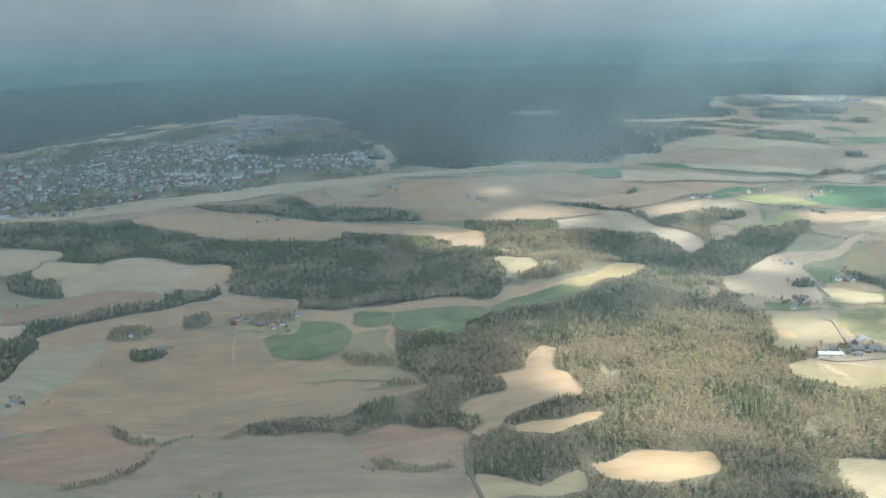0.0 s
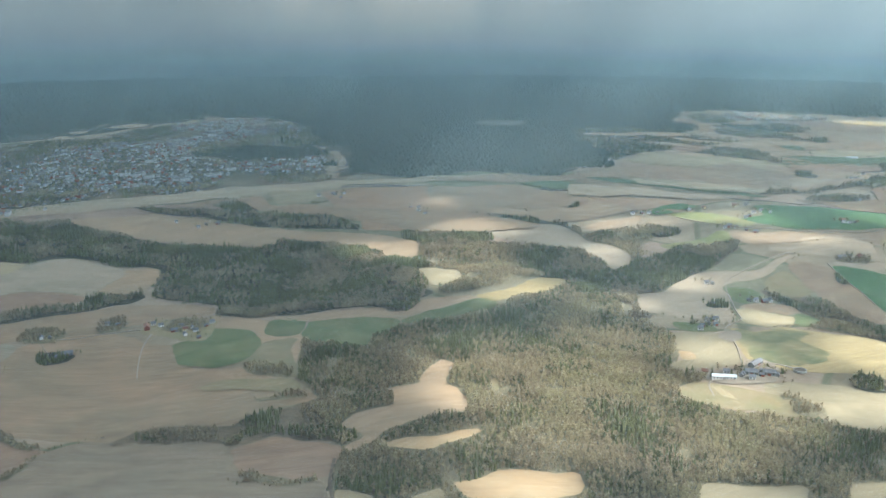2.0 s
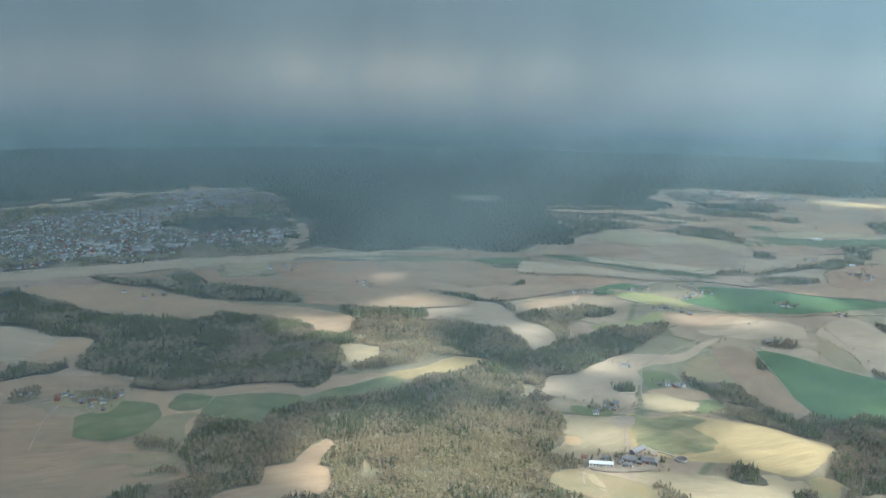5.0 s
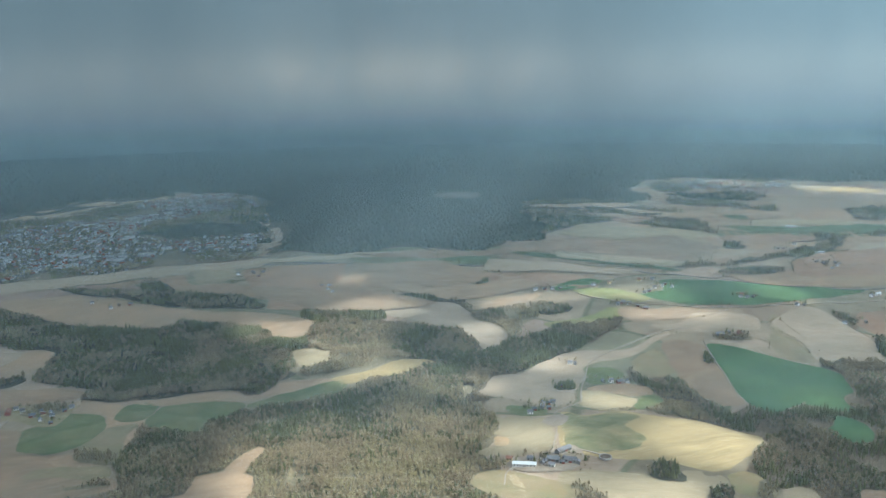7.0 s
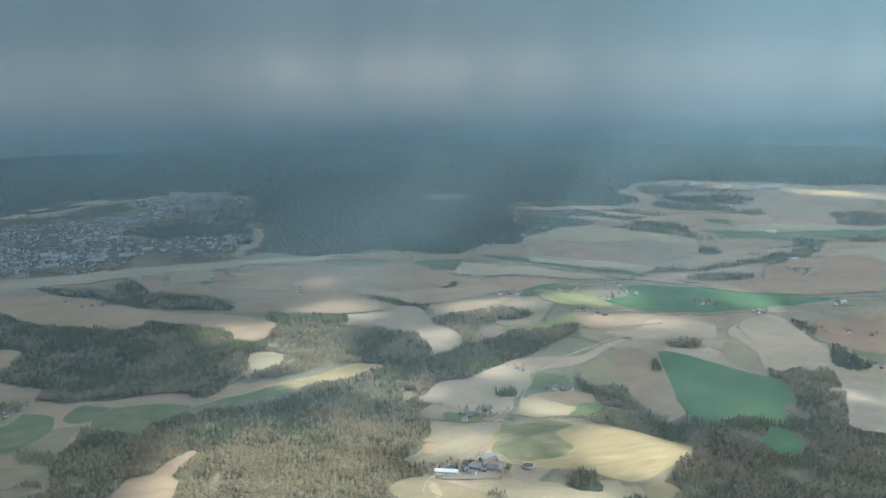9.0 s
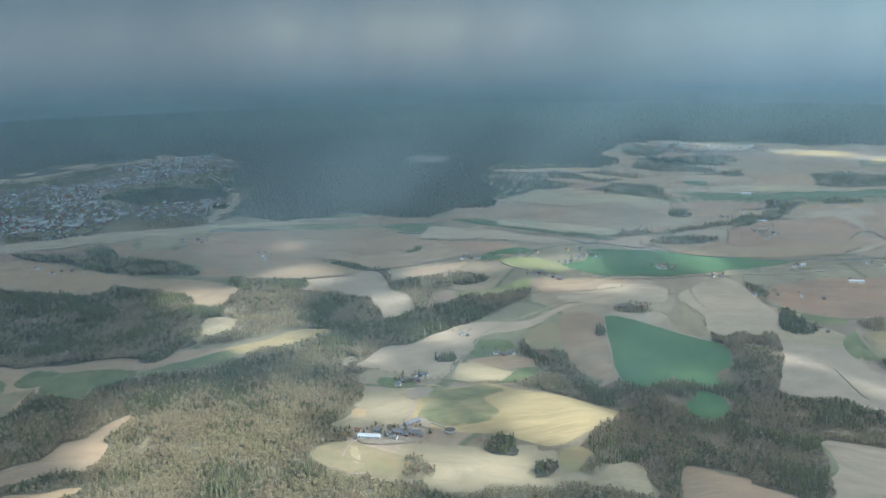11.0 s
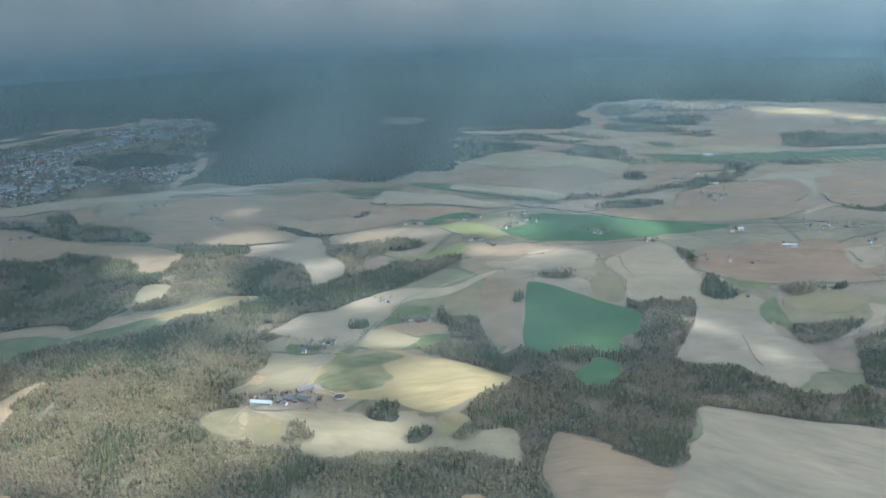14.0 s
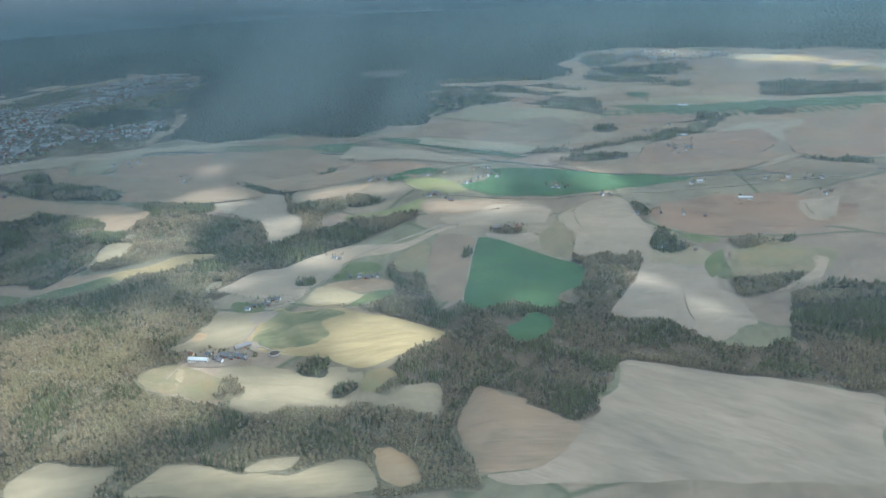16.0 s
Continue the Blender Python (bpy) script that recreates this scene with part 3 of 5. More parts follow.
field("long bright green sown field", "wheat", [(507, 1126),(525, 1130),(561, 1124),(597, 1116),(647, 1110),(696, 1106),(760, 1110),(766, 1103),(725, 1074),(672, 1046),(628, 1022),(587, 1008),(547, 1005),(507, 1013),(481, 1037),(467, 1065),(502, 1069)])
field("green paddock behind the far farm", "wheat", [(385, 1132),(425, 1152),(441, 1132),(411, 1112)])
field("grey-beige field by the hamlet", "greypale", [(588, 954),(624, 990),(667, 1018),(673, 994),(677, 963),(689, 928),(687, 901),(676, 875),(646, 869),(624, 858),(602, 844),(599, 862),(607, 905),(585, 927)])
field("broad mauve-brown plot on the plain", "redsoil", [(710, 1006),(791, 1040),(858, 1042),(892, 1016),(932, 990),(906, 932),(856, 929),(784, 921),(737, 923),(701, 944),(692, 977)])
field("beige plot beside the gully", "greypale", [(509, 976),(574, 979),(583, 965),(571, 928),(550, 918),(513, 912),(464, 914),(452, 936),(491, 943)])
field("pale field round a farm", "pale", [(683, 881),(714, 902),(736, 895),(745, 873),(737, 853),(707, 847),(673, 846)])
field("green triangle by the ravine", "green", [(739, 870),(761, 889),(746, 834),(734, 812),(731, 848)])
field("rough dry meadow by the ravine", "drygrass", [(767, 889),(811, 913),(837, 881),(872, 868),(848, 816),(811, 821),(752, 821)])
field("brown plot behind the highway", "stubble", [(579, 1174),(621, 1158),(685, 1182),(768, 1221),(874, 1219),(901, 1183),(830, 1124),(705, 1108),(634, 1103)])
field("grey plot along the highway", "greysoil", [(844, 1122),(904, 1170),(944, 1147),(1000, 1127),(986, 1096),(879, 1103)])
field("beige plot on the far plain", "greypale", [(791, 1284),(892, 1380),(982, 1391),(915, 1248),(844, 1220),(782, 1218)])
field("mauve plot on the far plain", "redsoil", [(978, 1392),(1045, 1406),(1121, 1399),(1020, 1173),(950, 1163),(912, 1194),(921, 1248)])
field("grey-green plot on the far plain", "palegreen", [(394, 1275),(508, 1235),(545, 1209),(578, 1246),(508, 1288),(398, 1323)])
field("brown strip under the green line", "stubble", [(586, 1250),(680, 1294),(744, 1337),(795, 1367),(740, 1305),(675, 1269),(617, 1239)])
field("mauve strip on the far plain", "redsoil", [(626, 1411),(732, 1450),(828, 1428),(810, 1391),(740, 1395),(646, 1372)])
field("dull green far meadow", "darkgreen", [(696, 1512),(742, 1507),(836, 1506),(938, 1530),(919, 1469),(822, 1445),(736, 1466)])
field("small green far meadow", "darkgreen", [(727, 1600),(775, 1610),(765, 1559),(734, 1570)])
field("long green far meadow", "darkgreen", [(887, 1482),(939, 1534),(1103, 1551),(1187, 1547),(1162, 1490),(1081, 1494),(959, 1480),(910, 1439)])
field("pale strip on the far plain", "pale", [(765, 1559),(857, 1590),(950, 1570),(939, 1534),(839, 1518),(759, 1516)])
field("brown strip on the far plain", "tan", [(660, 1639),(786, 1686),(871, 1650),(862, 1608),(729, 1611)])
field("grey strip below the far village", "greysoil", [(853, 1816),(1008, 1842),(1071, 1763),(983, 1683),(877, 1679),(852, 1750)])
field("mauve strip below the far village", "stubble", [(1086, 1773),(1194, 1779),(1280, 1755),(1251, 1690),(1159, 1692),(1067, 1689)])
field("brown clearing at the forest edge", "tan", [(545, 1681),(601, 1649),(658, 1615),(649, 1606),(559, 1632)])
field("pale clearing at the forest edge", "tan", [(424, 1679),(487, 1695),(507, 1653),(455, 1632)])
field("tan field by the forest", "stubble", [(94, 1316),(197, 1335),(287, 1324),(357, 1343),(393, 1406),(457, 1421),(510, 1381),(483, 1305),(389, 1328),(291, 1295),(209, 1283)])
field("brown slope field", "stubble", [(-88, 1182),(-6, 1168),(86, 1134),(128, 1133),(195, 1080),(229, 1041),(178, 1035),(119, 1045),(65, 1070),(20, 1110),(5, 1125),(-79, 1156)])
field("tan slope field by the small farm", "tan", [(140, 1149),(217, 1128),(271, 1133),(304, 1158),(308, 1196),(361, 1126),(319, 1101),(279, 1064),(240, 1058),(190, 1099)])
field("sandy construction corridor by the forest", "greysoil", [(-103, 1608),(-62, 1573),(-34, 1553),(-20, 1450),(-21, 1345),(-35, 1317),(-44, 1319),(-41, 1452),(-59, 1516)])
field("small deep green field in the ravine", "wheat", [(532, 659),(546, 678),(555, 700),(566, 695),(574, 681),(570, 660),(560, 640),(547, 634),(536, 644)])
field("pale field beside the forest tongue", "pale", [(-397, 921),(-400, 962),(-371, 971),(-338, 961),(-347, 934),(-363, 910),(-382, 905)])
field("rough meadow among thickets", "meadow", [(427, 573),(444, 580),(454, 570),(451, 546),(439, 541),(427, 545),(425, 566)])
field("rough grass below the village meadows", "drygrass", [(-61, 666),(-52, 717),(-23, 715),(-27, 690),(-17, 656),(-11, 624),(-25, 629),(-52, 654)])
field("sunlit clearing in the bare wood", "pale", [(87, 850),(73, 900),(101, 912),(117, 886),(120, 846),(94, 832)])
field("pale field beyond the far ravine", "greypale", [(789, 776),(808, 788),(839, 806),(856, 851),(842, 860),(834, 823),(805, 794),(790, 783)])
field("pale long strip of the far plain", "greypale", [(628, 1543),(773, 1546),(970, 1570),(1124, 1555),(1109, 1517),(957, 1525),(766, 1504)])
field("dull green strip of the far plain", "darkgreen", [(748, 1454),(848, 1458),(943, 1476),(1113, 1526),(1088, 1461),(946, 1426),(838, 1416),(751, 1418)])
field("brown clearing in the dark forest", "tan", [(592, 1588),(645, 1617),(718, 1636),(721, 1589),(660, 1568)])
field("small clearing in the dark forest", "tan", [(487, 1632),(543, 1612),(578, 1597),(552, 1574),(502, 1592)])
field("mauve strip before the far forest", "redsoil", [(525, 1569),(574, 1602),(610, 1576),(576, 1550),(532, 1538)])
field("dull green band of the far plain", "darkgreen", [(639, 1466),(712, 1482),(785, 1483),(755, 1423),(675, 1421)])
field("pale sandy ground round the far village", "greypale", [(798, 2039),(867, 2081),(943, 2083),(1016, 2022),(1098, 2013),(1074, 1969),(965, 1962),(851, 1991)])
field("reddish plot beyond the highway", "redsoil", [(720, 1243),(807, 1317),(904, 1340),(913, 1262),(856, 1176),(772, 1161),(699, 1167)])
field("wide brown plot beyond the highway", "stubble", [(935, 1333),(1061, 1396),(997, 1226),(944, 1218),(914, 1242)])
field("pale track-side plot", "greypale", [(868, 1014),(919, 1021),(894, 954),(870, 947),(862, 977)])
field("dull green hollow in the pasture", "meadow", [(295, 555),(308, 564),(316, 554),(311, 540),(300, 542)])
field("scrubby bank on the slope", "drygrass", [(-88, 630),(-76, 639),(-42, 634),(-17, 626),(-6, 599),(-21, 599),(-58, 621),(-81, 622)])
field("green strip behind the farm", "green", [(719, 924),(748, 921),(762, 915),(756, 904),(727, 908)])
field("rough hollow with bushes by the far ravine", "meadow", [(770, 882),(801, 899),(830, 883),(840, 862),(814, 837),(782, 837),(770, 853)])
wood("dark", [(-501, 1097),(-466, 1112),(-426, 1112),(-384, 1111),(-348, 1130),(-311, 1106),(-276, 1087),(-222, 1056),(-186, 1039),(-140, 1038),(-93, 1016),(-88, 1048),(-35, 1036),(5, 1022),(36, 999),(77, 946),(78, 897),(103, 859),(89, 808),(69, 788),(43, 785),(17, 798),(-19, 788),(-50, 787),(-101, 790),(-110, 805),(-112, 837),(-146, 851),(-182, 867),(-190, 928),(-201, 965),(-238, 974),(-274, 994),(-306, 997),(-332, 981),(-348, 965),(-395, 971),(-386, 999),(-428, 1012),(-463, 1006)])
wood("olive", [(-41, 1029),(-6, 1048),(15, 1020),(40, 986),(50, 956),(86, 932),(94, 866),(81, 812),(74, 762),(59, 762),(47, 777),(30, 792),(9, 804),(-21, 796),(-36, 789),(-54, 789),(-53, 898)])
wood("dark", [(-345, 761),(-342, 784),(-316, 796),(-283, 818),(-254, 827),(-240, 857),(-223, 879),(-201, 881),(-190, 866),(-200, 846),(-220, 840),(-236, 820),(-269, 807),(-296, 781),(-314, 761),(-325, 746),(-332, 746)])
wood("dark", [(-301, 1200),(-248, 1198),(-208, 1179),(-170, 1173),(-184, 1219),(-158, 1229),(-131, 1189),(-125, 1162),(-81, 1153),(-22, 1134),(9, 1103),(5, 1084),(-36, 1092),(-92, 1101),(-135, 1116),(-166, 1137),(-213, 1163),(-258, 1174)])
wood("dark", [(-416, 899),(-404, 933),(-383, 906),(-359, 898),(-341, 855),(-363, 853),(-395, 868)])
wood("dark", [(144, 1094),(158, 1097),(200, 1108),(228, 1078),(247, 1060),(249, 1089),(275, 1154),(296, 1184),(280, 1137),(260, 1082),(258, 1036),(257, 1004),(241, 1018),(216, 1043),(187, 1063)])
wood("dark", [(116, 1045),(136, 1069),(158, 1057),(160, 1030),(138, 1018)])
wood("olive", [(76, 1061),(88, 1065),(127, 1039),(151, 1015),(135, 984),(110, 968),(86, 932),(76, 941)])
wood("bare", [(102, 953),(149, 998),(186, 982),(208, 959),(175, 891),(189, 871),(208, 852),(154, 814),(106, 806),(76, 832),(86, 932)])
wood("dark", [(180, 911),(207, 950),(232, 947),(251, 917),(254, 872),(265, 849),(265, 790),(259, 777),(243, 737),(232, 744),(215, 802),(197, 853),(178, 878)])
wood("dark", [(278, 860),(299, 893),(331, 907),(376, 949),(393, 960),(412, 948),(417, 934),(391, 897),(350, 855),(314, 818),(285, 805),(269, 807)])
wood("bare", [(257, 1004),(293, 1030),(336, 1020),(340, 978),(315, 938),(315, 915),(280, 887),(273, 928),(257, 971)])
wood("dark", [(332, 1016),(355, 1023),(386, 1017),(377, 1000),(344, 981)])
wood("olive", [(89, 994),(89, 1030),(112, 1034),(140, 1025),(155, 1040),(166, 1060),(176, 1035),(164, 1012),(152, 992),(148, 922),(121, 938)])
wood("dark", [(516, 1349),(544, 1387),(586, 1362),(617, 1326),(607, 1305),(532, 1324)])
wood("dark", [(615, 1387),(647, 1363),(624, 1347)])
wood("dark", [(664, 1386),(692, 1384),(683, 1365),(664, 1366)])
wood("dark", [(592, 1541),(650, 1529),(689, 1470),(668, 1448),(604, 1472)])
wood("dark", [(683, 1798),(746, 1770),(816, 1735),(821, 1704),(728, 1719),(663, 1733)])
wood("dark", [(722, 1827),(798, 1827),(880, 1853),(871, 1790),(796, 1795)])
wood("dark", [(957, 1595),(1014, 1653),(1071, 1672),(1152, 1675),(1227, 1681),(1185, 1584),(1118, 1587),(1027, 1571),(971, 1578)])
wood("dark", [(546, 1209),(569, 1238),(611, 1255),(677, 1274),(731, 1301),(787, 1333),(836, 1392),(888, 1449),(844, 1371),(787, 1303),(734, 1280),(673, 1254),(616, 1236),(569, 1216)])
wood("olive", [(597, 1166),(620, 1204),(683, 1219),(691, 1194),(678, 1169),(642, 1154),(607, 1155)])
wood("dark", [(711, 1222),(737, 1272),(760, 1317),(781, 1291),(781, 1250),(758, 1211),(748, 1230),(722, 1217)])
wood("dark", [(912, 1152),(941, 1182),(963, 1174),(1002, 1163),(989, 1135),(933, 1134)])
wood("dark", [(879, 1778),(950, 1834),(988, 1810),(931, 1727)])
wood("dark", [(765, 1686),(854, 1709),(867, 1678),(789, 1654)])
wood("olive", [(384, 1403),(429, 1394),(449, 1337),(424, 1329),(395, 1372)])
wood("dark", [(771, 1399),(847, 1436),(860, 1418),(799, 1383)])
wood("dark", [(912, 1430),(945, 1468),(989, 1459),(939, 1418)])
wood("dark", [(846, 1554),(912, 1579),(918, 1555),(859, 1529)])
wood("dark", [(630, 1074),(659, 1085),(664, 1071),(635, 1063)])
wood("olive", [(-113, 806),(-95, 830),(-61, 809),(-50, 787),(-69, 780),(-100, 784)])
wood("thicket", [(-263, 748),(-267, 776),(-251, 781),(-231, 769),(-229, 753),(-246, 745)])
wood("thicket", [(-61, 660),(-44, 662),(-21, 641),(-17, 624),(-34, 636),(-51, 644)])
wood("thicket", [(-40, 596),(-16, 593),(1, 584),(-16, 583),(-36, 587)])
wood("dark", [(585, 1509),(629, 1535),(664, 1480),(619, 1462),(576, 1472)])
wood("dark", [(597, 1521),(638, 1546),(678, 1512),(665, 1484),(614, 1490)])
wood("olive", [(551, 1204),(569, 1236),(626, 1248),(678, 1284),(714, 1300),(758, 1316),(798, 1350),(843, 1398),(871, 1406),(841, 1374),(797, 1329),(760, 1288),(709, 1271),(675, 1261),(624, 1230),(571, 1211)])
wood("dark", [(982, 1680),(1030, 1704),(1103, 1679),(1165, 1666),(1129, 1575),(1075, 1597),(995, 1589),(968, 1613)])
wood("dark", [(767, 1832),(831, 1876),(894, 1850),(876, 1787),(792, 1778)])
wood("dark", [(679, 1744),(747, 1769),(822, 1733),(802, 1711),(706, 1706)])
wood("olive", [(895, 1158),(925, 1185),(940, 1155),(923, 1117),(897, 1123)])
wood("dark", [(802, 903),(828, 911),(844, 916),(836, 901),(817, 894),(802, 892)])
wood("olive", [(673, 994),(685, 989),(697, 968),(684, 949),(674, 962)])
wood("dark", [(654, 1354),(684, 1382),(697, 1354),(676, 1327),(656, 1334)])
wood("olive", [(74, 986),(83, 1022),(113, 1041),(106, 1076),(80, 1076),(56, 1056),(75, 1024)])
wood("dark", [(126, 1057),(134, 1070),(153, 1068),(161, 1037),(141, 1030)])
wood("thicket", [(319, 539),(327, 556),(337, 551),(336, 533),(323, 530)])
wood("thicket", [(318, 555),(319, 563),(326, 562),(326, 554)])
wood("thicket", [(439, 545),(450, 566),(459, 566),(456, 546),(446, 536)])
wood("thicket", [(416, 700),(427, 750),(443, 740),(440, 698),(429, 684)])
wood("copse", [(329, 756),(341, 768),(350, 759),(348, 747),(334, 746)])
wood("thicket", [(511, 896),(521, 907),(548, 909),(553, 895),(533, 884)])
wood("olive", [(188, 954),(224, 978),(265, 923),(272, 876),(284, 857),(319, 894),(349, 918),(387, 943),(427, 970),(430, 944),(396, 903),(346, 854),(307, 825),(286, 764),(273, 716),(245, 695),(262, 743),(230, 823),(201, 895)])
wood("mixed", [(247, 564),(265, 544),(279, 536),(295, 537),(310, 526),(334, 523),(356, 512),(378, 522),(401, 524),(425, 519),(441, 521),(460, 516),(487, 523),(479, 498),(405, 495),(353, 492),(320, 502),(294, 510),(271, 522),(250, 542)])
wood("dark", [(379, 1741),(501, 1739),(607, 1682),(665, 1618),(683, 1502),(653, 1484),(599, 1519),(532, 1555),(482, 1531),(435, 1489),(402, 1451)])
wood("dark", [(668, 1932),(721, 2054),(772, 2009),(746, 1888),(685, 1861)])
wood("ravine", [(-22, 688),(1, 691),(36, 677),(57, 664),(92, 657),(93, 639),(75, 609),(52, 604),(58, 574),(57, 551),(33, 562),(21, 539),(37, 512),(32, 499),(12, 512),(-5, 530),(-19, 536),(-34, 533),(-45, 532),(-64, 546),(-91, 558),(-116, 566),(-135, 568),(-133, 576),(-114, 581),(-82, 574),(-50, 556),(-43, 565),(-16, 569),(7, 579),(0, 596),(-17, 626),(-13, 654)])
wood("dark", [(24, 433),(27, 484),(45, 488),(84, 480),(89, 463),(84, 441),(63, 425),(46, 431)])
wood("dark", [(49, 491),(54, 509),(77, 529),(103, 536),(107, 525),(104, 512),(73, 500)])
wood("dark", [(36, 705),(62, 721),(102, 730),(142, 742),(173, 728),(192, 708),(182, 678),(157, 654),(114, 660),(71, 666),(41, 680)])
wood("dark", [(-346, 724),(-341, 745),(-325, 746),(-308, 709),(-310, 679),(-310, 648),(-320, 642)])
wood("thicket", [(-29, 466),(-21, 470),(-2, 457),(17, 455),(15, 450),(-2, 448),(-21, 456)])
wood("thicket", [(-215, 578),(-197, 569),(-173, 561),(-181, 552),(-198, 559)])
wood("thicket", [(-216, 489),(-201, 501),(-180, 514),(-175, 535),(-171, 530),(-177, 509),(-197, 495)])
wood("thicket", [(-266, 745),(-253, 781),(-232, 771),(-229, 747),(-254, 737)])
wood("thicket", [(-208, 773),(-203, 804),(-186, 795),(-182, 767),(-200, 759)])
wood("thicket", [(-150, 766),(-138, 791),(-106, 781),(-110, 763),(-138, 757)])
wood("copse", [(-238, 716),(-213, 723),(-204, 707),(-216, 690),(-233, 700)])
wood("ravine", [(410, 836),(455, 789),(469, 710),(493, 722),(534, 717),(607, 823),(595, 835),(639, 866),(673, 866),(652, 778),(622, 697),(636, 685),(680, 690),(708, 634),(747, 637),(769, 651),(847, 640),(803, 541),(762, 566),(708, 578),(619, 597),(613, 559),(598, 525),(601, 514),(583, 495),(568, 510),(543, 520),(547, 535),(520, 550),(508, 540),(502, 497),(489, 507),(490, 539),(476, 555),(455, 556),(438, 564),(452, 594),(486, 646),(456, 664),(415, 690),(437, 727),(408, 805)])
wood("dark", [(636, 685),(681, 697),(681, 656),(653, 649),(633, 656)])
wood("dark", [(595, 835),(639, 866),(673, 866),(667, 845),(635, 840),(599, 820)])
wood("ravine", [(761, 879),(791, 905),(810, 892),(840, 862),(835, 826),(798, 790),(756, 754),(751, 770),(748, 813),(761, 820)])
wood("dark", [(799, 771),(845, 789),(890, 758),(838, 639),(764, 651)])
wood("copse", [(374, 572),(379, 585),(389, 593),(399, 591),(399, 573),(397, 562),(383, 561)])
wood("copse", [(406, 539),(411, 551),(422, 556),(427, 547),(420, 532),(410, 532)])
wood("copse", [(680, 889),(695, 936),(726, 897),(718, 884),(693, 878)])
wood("copse", [(483, 833),(495, 858),(497, 835),(487, 823)])
wood("thicket", [(396, 703),(427, 726),(443, 722),(435, 694),(417, 686)])
wood("thicket", [(769, 901),(809, 919),(818, 909),(789, 890),(769, 884)])
wood("thicket", [(322, 555),(325, 563),(332, 555),(332, 549)])
wood("thicket", [(334, 538),(336, 551),(341, 543),(339, 533)])
wood("copse", [(669, 858),(655, 863),(648, 846),(664, 843)])
wood("copse", [(332, 751),(335, 765),(348, 761),(348, 750),(338, 747)])
wood("dark", [(366, 1754),(473, 1736),(584, 1729),(476, 1702)])
wood("dark", [(434, 1673),(540, 1624),(478, 1595),(374, 1576),(371, 1647)])
wood("mixed", [(-23, 706),(43, 724),(149, 758),(195, 806),(249, 785),(247, 726),(271, 672),(253, 637),(256, 592),(238, 546),(266, 536),(319, 509),(273, 432),(179, 373),(78, 380),(25, 433),(27, 487),(20, 533),(10, 562),(-18, 641)])
wood("mixed", [(72, 657),(127, 672),(210, 709),(264, 706),(278, 681),(273, 641),(260, 607),(277, 595),(256, 554),(291, 519),(341, 513),(379, 514),(414, 515),(442, 515),(481, 506),(497, 523),(504, 497),(508, 470),(526, 424),(430, 418),(199, 402)])
wood("dark", [(-307, 1535),(-265, 1653),(-192, 1736),(-128, 1839),(-91, 1626),(-63, 1574),(-136, 1594),(-215, 1592),(-258, 1517)])
wood("dark", [(-686, 1523),(-662, 1595),(-601, 1698),(-528, 1797),(-410, 1898),(-374, 1821),(-438, 1676),(-522, 1618),(-568, 1506),(-635, 1413)])
wood("olive", [(-160, 1327),(-129, 1355),(-58, 1318),(-26, 1313),(-58, 1290),(-123, 1287)])
wood("olive", [(-528, 1177),(-471, 1213),(-427, 1255),(-366, 1280),(-356, 1257),(-407, 1217),(-455, 1173),(-509, 1136)])
wood("olive", [(-344, 1281),(-276, 1289),(-210, 1327),(-190, 1303),(-248, 1265),(-302, 1237)])


# ---- trees ----
def ring(r, z, n, ph=0.0, cx=0.0, cy=0.0):
    return [(cx + r * math.cos(ph + 2 * math.pi * i / n), cy + r * math.sin(ph + 2 * math.pi * i / n), z) for i in range(n)]


def stick(a, b, ra, rb, n=4):
    """A tapered limb from a to b, as vertices and triangles."""
    a, b = Vector(a), Vector(b)
    q = (b - a).to_track_quat("Z", "Y").to_matrix()
    v = [tuple(a + q @ Vector(p)) for p in ring(ra, 0, n)] + [tuple(b + q @ Vector(p)) for p in ring(rb, 0, n)]
    f = []
    for i in range(n):
        j = (i + 1) % n
        f += [(i, j, n + j), (i, n + j, n + i)]
    return v, f


def merged(pieces):
    v, f = [], []
    for pv, pf in pieces:
        f += [tuple(i + len(v) for i in t) for t in pf]
        v += pv
    return np.array(v, float), np.array(f, int)


def spruce(rng):
    """Height 1: a thin stem and five drooping tiers of ragged boughs."""
    trunk = merged([stick((0, 0, 0), (0, 0, 0.9), 0.022, 0.006, 3)])
    tiers, k = [], 5
    for t in range(k):
        z0 = 0.10 + 0.80 * t / k
        top = min(1.0, z0 + 0.34)
        rad = 0.20 * (1 - t / (k + 0.4)) + 0.02
        n = 7
        pts = [(rng.uniform(-0.01, 0.01), rng.uniform(-0.01, 0.01), top)]
        ph = rng.uniform(0, 6)
        for i in range(n):
            r = rad * rng.uniform(0.65, 1.2)
            a = ph + 2 * math.pi * (i + rng.uniform(-0.2, 0.2)) / n
            pts.append((r * math.cos(a), r * math.sin(a), z0 + rng.uniform(-0.04, 0.03)))
        tiers.append((pts, [(0, 1 + i, 1 + (i + 1) % n) for i in range(n)]))
    return trunk, merged(tiers)


